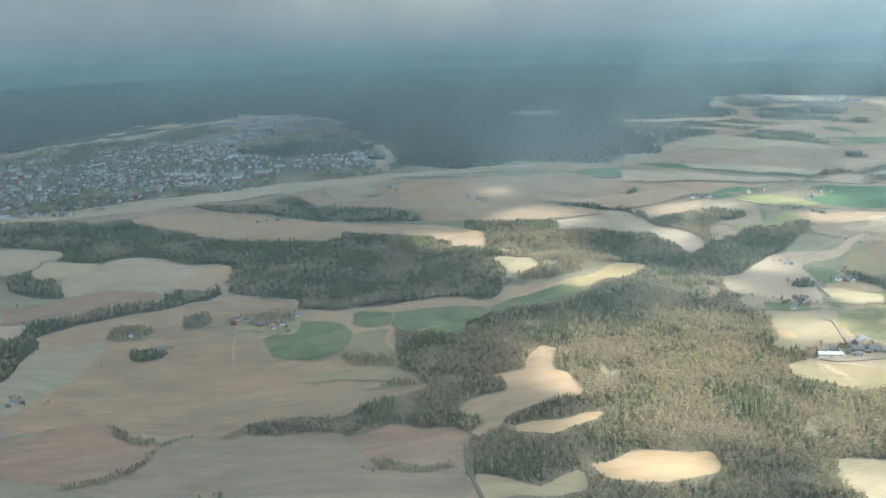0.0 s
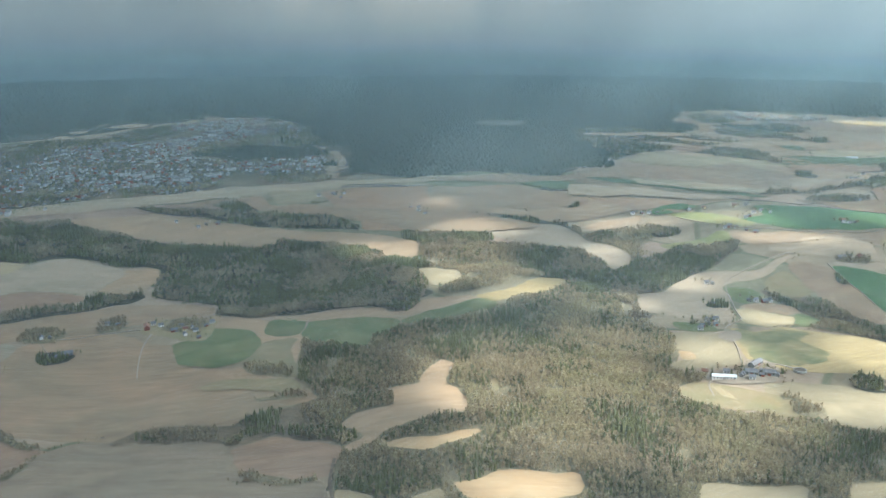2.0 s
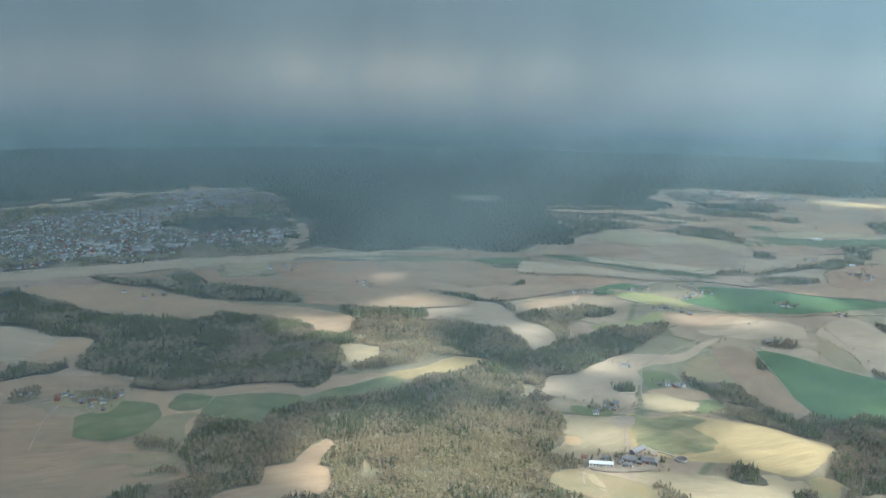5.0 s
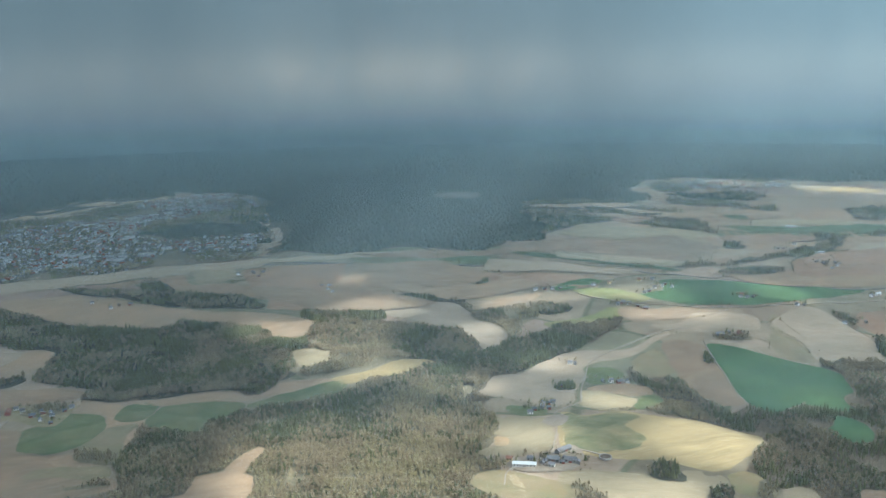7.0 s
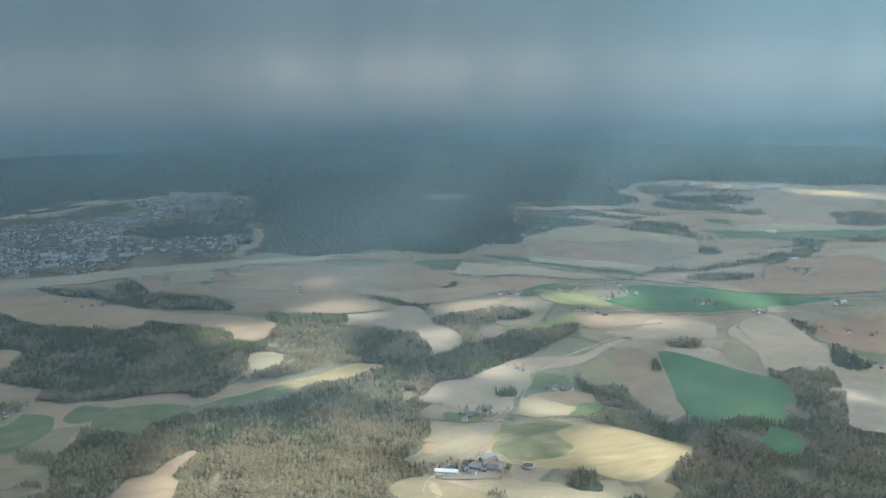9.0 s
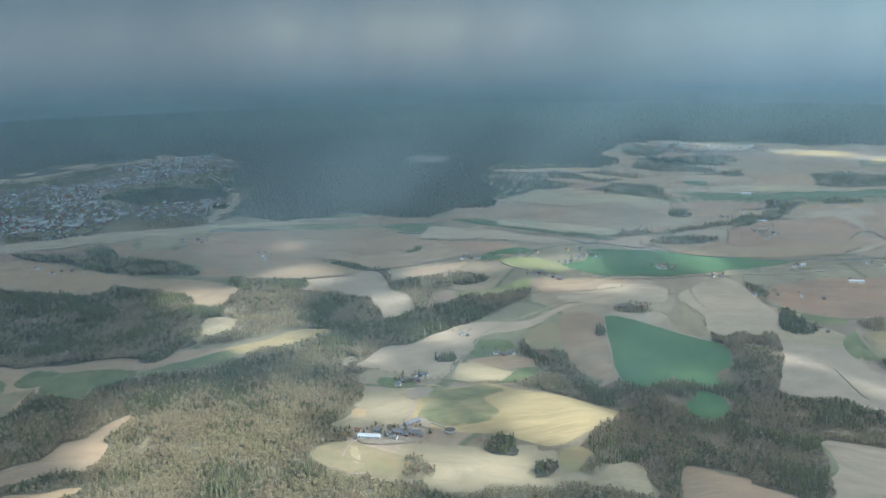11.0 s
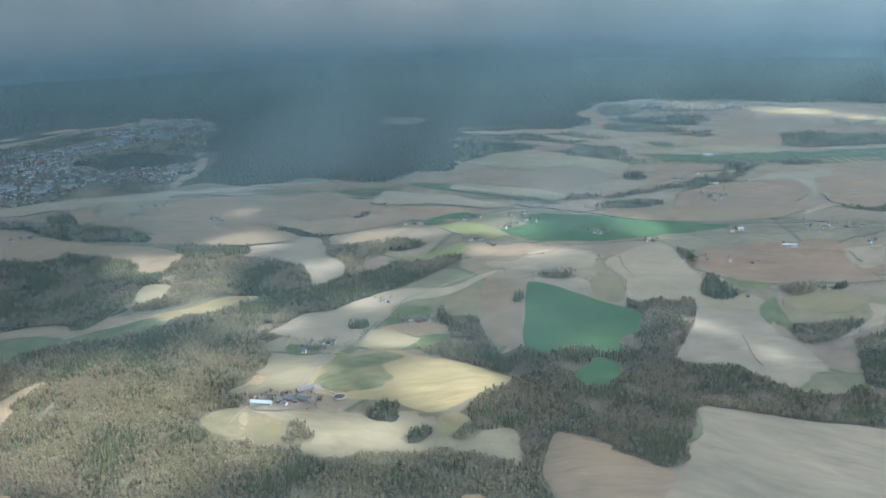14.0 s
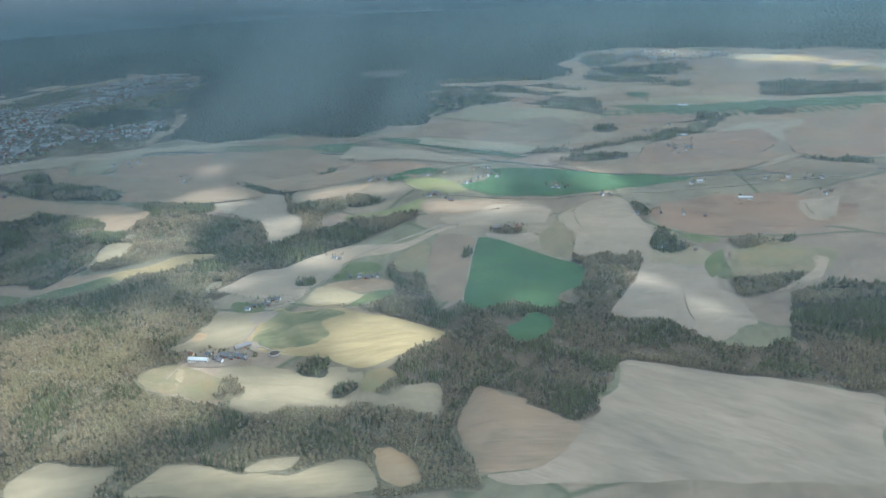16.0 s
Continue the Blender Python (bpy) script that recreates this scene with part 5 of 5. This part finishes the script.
hedge([(484, 1391),(556, 1307),(621, 1291)])
hedge([(740, 1095),(815, 1114),(917, 1107)])
hedge([(627, 1424),(705, 1369),(763, 1359)])
hedge([(759, 1020),(806, 1002),(846, 1007),(868, 996)])
hedge([(205, 1202),(258, 1162),(276, 1136)])
hedge([(-103, 1283),(-22, 1246),(58, 1270)])
hedge([(-201, 1282),(-133, 1240),(-108, 1202)])
hedge([(144, 1251),(201, 1193),(238, 1111)])
hedge([(-114, 1250),(-72, 1180),(-62, 1136)])
hedge([(85, 1316),(149, 1308),(209, 1283),(299, 1249),(355, 1184)])
hedge([(290, 1249),(322, 1203),(360, 1133),(379, 1102)])
hedge([(537, 1195),(505, 1166),(461, 1176),(414, 1241)])
hedge([(592, 1319),(609, 1240)])
hedge([(773, 1347),(736, 1231),(718, 1183)])
hedge([(873, 1236),(915, 1267),(943, 1281),(996, 1278)])
hedge([(580, 1002),(608, 1011),(640, 1010)])
hedge([(754, 983),(780, 965),(802, 957)])
hedge([(708, 1011),(792, 1044),(858, 1044)])
hedge([(729, 1087),(807, 1091),(919, 1085)])
hedge([(776, 913),(814, 922),(835, 913)])
hedge([(643, 1023),(678, 1008),(684, 970)])
hedge([(-276, 1189),(-207, 1212),(-150, 1243)])
hedge([(-426, 1169),(-386, 1196),(-318, 1208)])
hedge([(290, 1208),(388, 1186),(448, 1149)])
hedge([(667, 1515),(714, 1449)])
hedge([(817, 1424),(914, 1453)])
single_trees(grow_woods())
field_edges()
far_forest([(-28, 1326),(26, 1340),(60, 1343),(118, 1337),(162, 1355),(213, 1324),(222, 1304),(260, 1328),(298, 1350),(328, 1389),(368, 1427),(400, 1461),(437, 1510),(504, 1540),(553, 1599),(523, 1683),(640, 1800),(625, 1930),(530, 2270),(-52, 2460),(-250, 2400),(-220, 2084),(-125, 1866),(-175, 1706),(-164, 1647),(-116, 1604),(-75, 1573),(-35, 1497),(-37, 1405)])
far_forest([(-295, 1585),(-220, 1591),(-79, 1570),(-63, 1486),(-203, 1459),(-283, 1509)])
far_forest([(683, 1828),(896, 1909),(859, 1789),(723, 1770)])
far_forest([(-880,1540),(-662,1700),(-600,1720),(-420,1990),(-397,2128),(-211,2090),(-240,2380),(-52,2440),(520,2250),(612,1920),(720,2130),(920,2170),(1180,2100),(1420,2050),(2400,2000),(2900,2300),(2300,3200),(900,3650),(-500,3650),(-1700,3100),(-2200,2300)])


# ---- the town on the plain ----
TOWNWALLS = [PALE, GREY, PALE, RED, GREY, CONCRETE]
TOWNROOFS = [SLATE, SLATE, TILE, SLATE, GREY]
TOWNSIZE = [(4.2, 3.2, 2.2, 1.2), (5.2, 3.5, 2.4, 1.3), (8.5, 4.2, 3.0, 0.9), (16.0, 5.0, 5.0, 0.5), (24.0, 11.0, 3.4, 0.6)]
TOWNMADE = {}
COUNT = [0]


def town(outline):
    """Streets of houses, blocks and halls with garden trees between them."""
    rng = random.Random(int(outline[0][0]) * 7 + 3)
    floor = draped("town_ground", rounded(outline, times=1), TOWNFLOOR, 0.9, 3.0)
    tagged(floor, "grey yards, streets and gardens of the town", "town ground", kind="structure")
    xs, ys = [p[0] for p in outline], [p[1] for p in outline]
    trees, rest = [], {}
    x = min(xs)
    while x < max(xs):
        y = min(ys)
        while y < max(ys):
            px, py = x + rng.uniform(-2.5, 2.5), y + rng.uniform(-3, 3)
            if inside(np.array(px), np.array(py), outline):
                dens = noise.noise((px * 0.008, py * 0.008, 2.0))
                z = float(terrain(px, py)) + 0.9
                if rng.random() < 0.47 + dens * 0.7:
                    big = rng.random()
                    s = 4 if big > 0.975 and dens > 0 else 3 if big > 0.91 and dens > -0.1 else 2 if big > 0.8 else rng.randrange(2)
                    kind = (s, rng.randrange(len(TOWNWALLS)) if s < 3 else rng.choice((0, 1, 5)), rng.randrange(len(TOWNROOFS)) if s < 3 else rng.choice((3, 3, 4)))
                    turn = 12 + dens * 60 + rng.choice((0, 90)) + rng.uniform(-4, 4)
                    m = pose(px, py, z, 0, 0, turn)
                    if COUNT[0] < 300:
                        COUNT[0] += 1
                        if kind in TOWNMADE:
                            copy_thing(TOWNMADE[kind], m)
                        else:
                            w, d, h, r = TOWNSIZE[s]
                            root = new("town_house" if s < 3 else "apartment_block" if s == 3 else "industrial_hall")
                            part("wall", gabled_walls(w, d, h, r), TOWNWALLS[kind[1]], root)
                            part("roof", gabled_roof(w, d, h, r), TOWNROOFS[kind[2]], root)
                            tagged(root, ("small house in the town with a pitched roof", "apartment block with a low roof in the town", "wide industrial hall with a flat pale roof")[max(0, s - 2)], "building", "buildings of the town")
                            root.matrix_basis = m
                            TOWNMADE[kind] = root
                    else:
                        rest.setdefault(kind, []).append((px, py, z, radians(turn)))
                elif rng.random() < 0.85:
                    for _ in range(4):
                        qx, qy = px + rng.uniform(-6, 6), py + rng.uniform(-6, 6)
                        trees.append((rng.choice((0, 2, 4, 12, 15, 18, 19, 20, 21)), qx, qy, rng.uniform(3.0, 5.6), rng.uniform(3.4, 6.0), rng.uniform(0, 6)))
            y += 11.0
        x += 9.5
    if trees:
        tagged(joined("garden_trees", KINDS, trees, LEAVES), "garden trees between the town's houses", "trees", kind="stuff")
    if rest:
        V, F, S, mats = [], [], [], TOWNWALLS + TOWNROOFS
        for (s, wall, roof), spots in rest.items():
            for bm, slot in ((gabled_walls(*TOWNSIZE[s]), wall), (gabled_roof(*TOWNSIZE[s]), len(TOWNWALLS) + roof)):
                bm.verts.index_update()
                v = np.array([q.co for q in bm.verts])
                f = [[q.index for q in g.verts] for g in bm.faces]
                bm.free()
                for px, py, z, a in spots:
                    c, sn = math.cos(a), math.sin(a)
                    at = len(V)
                    V += [(px + c * q[0] - sn * q[1], py + sn * q[0] + c * q[1], z + q[2]) for q in v]
                    F += [[i + at for i in g] for g in f]
                    S += [slot] * len(f)
        ob = mesh_object("town_quarter", V, F, mats)
        ob.data.polygons.foreach_set("material_index", S)
        tagged(ob, "dense quarter of small pale houses in the town", "town", kind="stuff")


def slurry_tank(x, y, r):
    bm = bmesh.new()
    n = 24
    for z0, z1, a, b in ((0, 1.3, r, r), (1.3, 1.3, r, r - 0.3), (1.3, 0.9, r - 0.3, r - 0.3)):
        lo = [bm.verts.new(p) for p in ring(a, z0, n)]
        hi = [bm.verts.new(p) for p in ring(b, z1, n)]
        for i in range(n):
            bm.faces.new((lo[i], lo[(i + 1) % n], hi[(i + 1) % n], hi[i]))
    root = new("slurry_tank")
    part("wall", bm, CONCRETE, root)
    bm = bmesh.new()
    bm.faces.new([bm.verts.new(p) for p in ring(r - 0.25, 0.95, n)])
    part("slurry", bm, SLURRY, root, "dark brown slurry surface")
    root.matrix_basis = pose(x, y, float(terrain(x, y)) + 0.5)
    tagged(root, "round concrete slurry tank with dark contents", "tank")


TOWNFLOOR = litter_material("town_yards", (0.062, 0.072, 0.062), (0.125, 0.122, 0.102))
town([(-711, 1468),(-638, 1558),(-521, 1626),(-405, 1695),(-320, 1740),(-357, 1461),(-428, 1309),(-436, 1144),(-554, 1124)])
town([(-357, 1461),(-320, 1740),(-295, 1585),(-280, 1484),(-202, 1453),(-192, 1359),(-232, 1261),(-341, 1271),(-389, 1170),(-428, 1159),(-428, 1309)])
town([(-206, 1449),(-77, 1497),(-62, 1460),(-58, 1353),(-140, 1346),(-193, 1365)])
town([(-336, 1822),(-200, 1991),(-117, 1889),(-144, 1797),(-248, 1656),(-313, 1680)])
town([(-433, 1950),(-262, 2085),(-208, 2052),(-340, 1841),(-392, 1814)])
town([(692, 1929),(804, 2083),(910, 2103),(1018, 2030),(980, 1968),(783, 1955)])
slurry_tank(349, 601, 4.6)


# ---- haze, rain and cloud ----
def rain_backdrop():
    """The far wall of rain and cloud that closes the land all round."""
    m = Mat("rain_cloud")
    co = m.coords()
    sep = m.node("SeparateXYZ")
    m.link(co, sep.inputs[0])
    span = m.node("MapRange")
    span.inputs["From Min"].default_value, span.inputs["From Max"].default_value = 0.0, 1000.0
    m.link(sep.outputs["Z"], span.inputs["Value"])
    dull = m.ramp(span.outputs[0], (0.0, (0.028, 0.048, 0.055)), (0.03, (0.05, 0.078, 0.088)), (0.06, (0.088, 0.122, 0.132)), (0.11, (0.125, 0.162, 0.170)), (0.20, (0.165, 0.20, 0.20)), (0.30, (0.165, 0.205, 0.205)), (0.42, (0.135, 0.180, 0.186)), (0.60, (0.13, 0.182, 0.192)), (0.80, (0.20, 0.24, 0.24)), (1.0, (0.31, 0.34, 0.34)))
    bright = m.ramp(span.outputs[0], (0.0, (0.028, 0.048, 0.055)), (0.03, (0.05, 0.078, 0.088)), (0.06, (0.088, 0.122, 0.132)), (0.11, (0.14, 0.175, 0.178)), (0.20, (0.240, 0.256, 0.232)), (0.28, (0.300, 0.305, 0.262)), (0.37, (0.175, 0.210, 0.205)), (0.54, (0.14, 0.190, 0.198)), (0.80, (0.21, 0.25, 0.25)), (1.0, (0.31, 0.34, 0.34)))
    # a paler stretch where the sun strikes through the falling rain
    east = m.node("MapRange")
    east.inputs["From Min"].default_value, east.inputs["From Max"].default_value = -1100.0, 1500.0
    m.link(sep.outputs["X"], east.inputs["Value"])
    pale = m.ramp(east.outputs[0], (0.0, 0.30), (0.22, 0.45), (0.31, 0.95), (0.50, 1.0), (0.60, 0.55), (0.75, 0.2), (1.0, 0.3))
    shaft = m.ramp(m.noise(m.stretch(co, 0.005, 0.005, 0.0030), 1.0, 4, 0.6), (0.34, 0.35), (0.66, 1.25))
    col = m.mix(m.mix(1.0, pale, shaft, "MULTIPLY"), dull, bright)
    for n in m.t.nodes:
        if n.type == "VALTORGB":
            n.color_ramp.interpolation = "B_SPLINE"
    streak = m.noise(m.stretch(co, 0.0022, 0.0022, 0.0005), 1.0, 2, 0.5)
    col = m.mix(0.5, col, m.ramp(streak, (0.3, 0.92), (0.7, 1.22)), "MULTIPLY")
    side = m.node("MapRange")
    side.inputs["From Min"].default_value, side.inputs["From Max"].default_value = -900.0, 2400.0
    m.link(sep.outputs["X"], side.inputs["Value"])
    col = m.mix(1.0, col, m.ramp(side.outputs[0], (0.0, (0.80, 0.82, 0.83)), (0.4, (1.0, 1.0, 1.0)), (1.0, (1.75, 1.9, 1.95))), "MULTIPLY")
    em = m.node("Emission", Strength=1.24)
    m.link(col, em.inputs[0])
    m.link(em.outputs[0], m.t.nodes["Material Output"].inputs[0])
    n = 96
    verts = [p for z in (-30, 400, 900, 1500) for p in ring(3300.0, z, n, 0, 290, -20)]
    faces = [(r * n + i, r * n + (i + 1) % n, (r + 1) * n + (i + 1) % n, (r + 1) * n + i) for r in range(3) for i in range(n)]
    tagged(mesh_object("backdrop", verts, faces, m.m), "dark rain clouds and grey rain falling beyond the land", "sky backdrop", kind="structure")


def haze_veil(y, amount):
    """An added see-through tinted sheet along the flight that paints haze over the farther land; it thins out towards
    the ground.
    """
    m = Mat("painted_haze")
    co = m.coords()
    sep, rise = m.node("SeparateXYZ"), m.node("MapRange")
    m.link(co, sep.inputs[0])
    m.link(sep.outputs["Z"], rise.inputs["Value"])
    rise.interpolation_type = "SMOOTHSTEP"
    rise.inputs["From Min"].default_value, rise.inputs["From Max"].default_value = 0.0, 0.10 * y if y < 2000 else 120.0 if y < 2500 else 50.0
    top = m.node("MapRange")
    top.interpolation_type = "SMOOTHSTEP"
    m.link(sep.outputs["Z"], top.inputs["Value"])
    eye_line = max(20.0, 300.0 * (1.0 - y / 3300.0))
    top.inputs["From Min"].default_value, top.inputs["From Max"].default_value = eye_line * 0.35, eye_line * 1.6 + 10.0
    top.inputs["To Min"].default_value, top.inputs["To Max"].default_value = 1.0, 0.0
    clear, sheet_tint, back = m.node("BsdfTransparent"), m.node("BsdfDiffuse"), m.node("BsdfTranslucent")
    for n in (sheet_tint, back):
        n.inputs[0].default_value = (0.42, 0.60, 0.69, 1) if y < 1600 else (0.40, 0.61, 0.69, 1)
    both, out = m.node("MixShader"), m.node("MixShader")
    m.link(sheet_tint.outputs[0], both.inputs[1])
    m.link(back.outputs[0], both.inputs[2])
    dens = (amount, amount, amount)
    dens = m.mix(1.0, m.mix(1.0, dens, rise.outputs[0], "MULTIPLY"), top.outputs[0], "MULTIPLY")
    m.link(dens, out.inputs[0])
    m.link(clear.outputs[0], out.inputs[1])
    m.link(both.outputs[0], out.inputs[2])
    m.link(out.outputs[0], m.t.nodes["Material Output"].inputs[0])
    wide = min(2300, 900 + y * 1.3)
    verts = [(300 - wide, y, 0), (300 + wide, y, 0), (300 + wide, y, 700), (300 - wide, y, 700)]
    tagged(mesh_object("haze", verts, [(0, 1, 2, 3)], m.m), "added grey-blue see-through sheet painting haze over the land behind", "haze", kind="structure")


def cloud_deck():
    """The broken cloud above the aircraft, an added sheet out of view, with gaps placed where sun patches fall."""
    near_gaps = [(432, 639, 45, 36), (294, 645, 30, 26), (357, 555, 39, 21), (373, 725, 22, 18), (175, 789, 56, 20), (557, 723, 22, 12), (674, 782, 36, 18), (738, 714, 14, 31), (161, 588, 86, 63),
            (105, 604, 31, 32), (192, 489, 71, 26), (141, 607, 44, 51), (92, 616, 11, 25), (127, 443, 34, 16), (225, 429, 27, 16), (139, 504, 38, 28), (199, 500, 41, 30), (100, 497, 14, 10),
            (248, 520, 44, 31), (279, 567, 26, 23), (369, 442, 48, 11), (235, 768, 31, 38), (208, 658, 49, 43), (123, 668, 58, 29)]
    far_gaps = [(130, 898, 31, 63), (38, 981, 39, 36), (113, 1175, 19, 27), (279, 928, 20, 43), (333, 1051, 57, 37), (455, 1071, 57, 36), (477, 981, 55, 23), (626, 1090, 29, 35), (1110, 1973, 102, 58),
            (1209, 1893, 51, 50), (867, 2075, 51, 58), (142, 879, 22, 51), (330, 836, 35, 18), (118, 967, 48, 103), (95, 848, 28, 21)]
    xs, ys = np.arange(-700, 1700, 10.0), np.arange(250, 2300, 10.0)
    shift = SUN_WAY * (DECK / SUN_WAY.z)
    X, Y = np.meshgrid(xs, ys)
    gx, gy = X + 5, Y + 5                        # ground points; the deck is moved towards the sun below
    hole = np.zeros(X.shape, bool)
    wob = np.array([[noise.fractal((a * 0.012, b * 0.012, 0.5), 1.0, 2.0, 4) for a in xs] for b in ys])
    for cx, cy, rx, ry in near_gaps + far_gaps:
        d = np.hypot((gx - cx) / max(rx, 18), (gy - cy) / max(ry, 18)) / 1.08
        hole |= d + wob * 0.4 < 1.0
    n = len(xs)
    lump = DECK + wob * 35
    V = np.stack([X.ravel() + shift.x, Y.ravel() + shift.y, lump.ravel()], 1).tolist()
    F = []
    for j in range(len(ys) - 1):
        for i in range(n - 1):
            if not hole[j, i]:
                k = j * n + i
                F.append((k, k + 1, k + n + 1, k + n))
    # the deck goes on beyond the broken part
    x0, x1, y0, y1 = xs[0] + shift.x, xs[-1] + shift.x, ys[0] + shift.y, ys[-1] + shift.y
    for a, b, c, d in ((-3000, -3000, x0, 3300), (x1, -3000, 3600, 3300), (x0, -3000, x1, y0), (x0, y1, x1, 3300)):
        if c > a and d > b:
            k = len(V)
            V += [(a, b, DECK), (c, b, DECK), (c, d, DECK), (a, d, DECK)]
            F.append((k, k + 1, k + 2, k + 3))
    m = Mat("cloud")
    clear, soft, out = m.node("BsdfTransparent"), m.node("BsdfTranslucent"), m.node("MixShader")
    soft.inputs[0].default_value = (0.85, 0.87, 0.9, 1)
    co = m.coords()
    thick = m.ramp(m.noise(co, 0.012, 5, 0.65), (0.35, 0.73), (0.65, 0.93))
    # the sheet is thicker and duller far out and towards the town, to dim that land
    dim_side = m.node("MapRange")
    sep = m.node("SeparateXYZ")
    m.link(m.stretch(co, 1, 1, 1, -1.2), sep.inputs[0])
    m.link(sep.outputs["Y"], dim_side.inputs["Value"])
    dim_side.inputs["From Min"].default_value, dim_side.inputs["From Max"].default_value = -880.0, -500.0
    soft_light = m.ramp(dim_side.outputs[0], (0.0, (0.95, 0.95, 0.91)), (1.0, (0.275, 0.31, 0.325)))
    m.link(soft_light, soft.inputs[0])
    m.link(m.mix(dim_side.outputs[0], thick, (0.97, 0.97, 0.97)), out.inputs[0])
    m.link(clear.outputs[0], out.inputs[1])
    m.link(soft.outputs[0], out.inputs[2])
    m.link(out.outputs[0], m.t.nodes["Material Output"].inputs[0])
    tagged(mesh_object("cloud_deck", V, F, m.m), "unseen broken cloud sheet with gaps placed to cast the sun patches", "cloud", kind="structure")


def lit_rain_shaft(x, y, half):
    """An added pale sheet that paints a slanting shaft of sunlit rain in front of the forest, thickest along its
    middle.
    """
    m = Mat("rain_shower")
    sep, side, rise = m.node("SeparateXYZ"), m.node("MapRange"), m.node("MapRange")
    m.link(m.coords(), sep.inputs[0])
    across = m.node("Math")
    across.operation = "ABSOLUTE"
    m.link(sep.outputs["X"], across.inputs[0])
    for n, lo, hi, a, b in ((side, 0.0, half, 0.11, 0.0), (rise, 0.0, 60.0, 0.0, 1.0)):
        n.interpolation_type = "SMOOTHSTEP"
        n.inputs["From Min"].default_value, n.inputs["From Max"].default_value = lo, hi
        n.inputs["To Min"].default_value, n.inputs["To Max"].default_value = a, b
    m.link(across.outputs[0], side.inputs["Value"])
    m.link(sep.outputs["Z"], rise.inputs["Value"])
    streak = m.ramp(m.noise(m.stretch(m.coords(), 0.03, 0.03, 0.002), 1.0, 3, 0.6), (0.3, 0.6), (0.7, 1.2))
    clear, sheet_tint, back, both, out = m.node("BsdfTransparent"), m.node("BsdfDiffuse"), m.node("BsdfTranslucent"), m.node("MixShader"), m.node("MixShader")
    for n in (sheet_tint, back):
        n.inputs[0].default_value = (0.50, 0.68, 0.76, 1)
    m.link(sheet_tint.outputs[0], both.inputs[1])
    m.link(back.outputs[0], both.inputs[2])
    m.link(m.mix(1.0, m.mix(1.0, side.outputs[0], rise.outputs[0], "MULTIPLY"), streak, "MULTIPLY"), out.inputs[0])
    m.link(clear.outputs[0], out.inputs[1])
    m.link(both.outputs[0], out.inputs[2])
    m.link(out.outputs[0], m.t.nodes["Material Output"].inputs[0])
    ob = mesh_object("rain_shower", [(-half, 0, 0), (half, 0, 0), (half, 0, 600), (-half, 0, 600)], [(0, 1, 2, 3)], m.m)
    ob.matrix_world = pose(x, y, 0, 0, 9, 0)
    tagged(ob, "added pale slanting sheet painting a sunlit rain shaft before the forest", "haze", kind="structure")


rain_backdrop()
lit_rain_shaft(150, 1370, 170)
# Sheet amounts are set to pale and blue the land by distance.
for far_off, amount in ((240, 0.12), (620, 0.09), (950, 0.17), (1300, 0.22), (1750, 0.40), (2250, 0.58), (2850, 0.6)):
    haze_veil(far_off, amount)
cloud_deck()
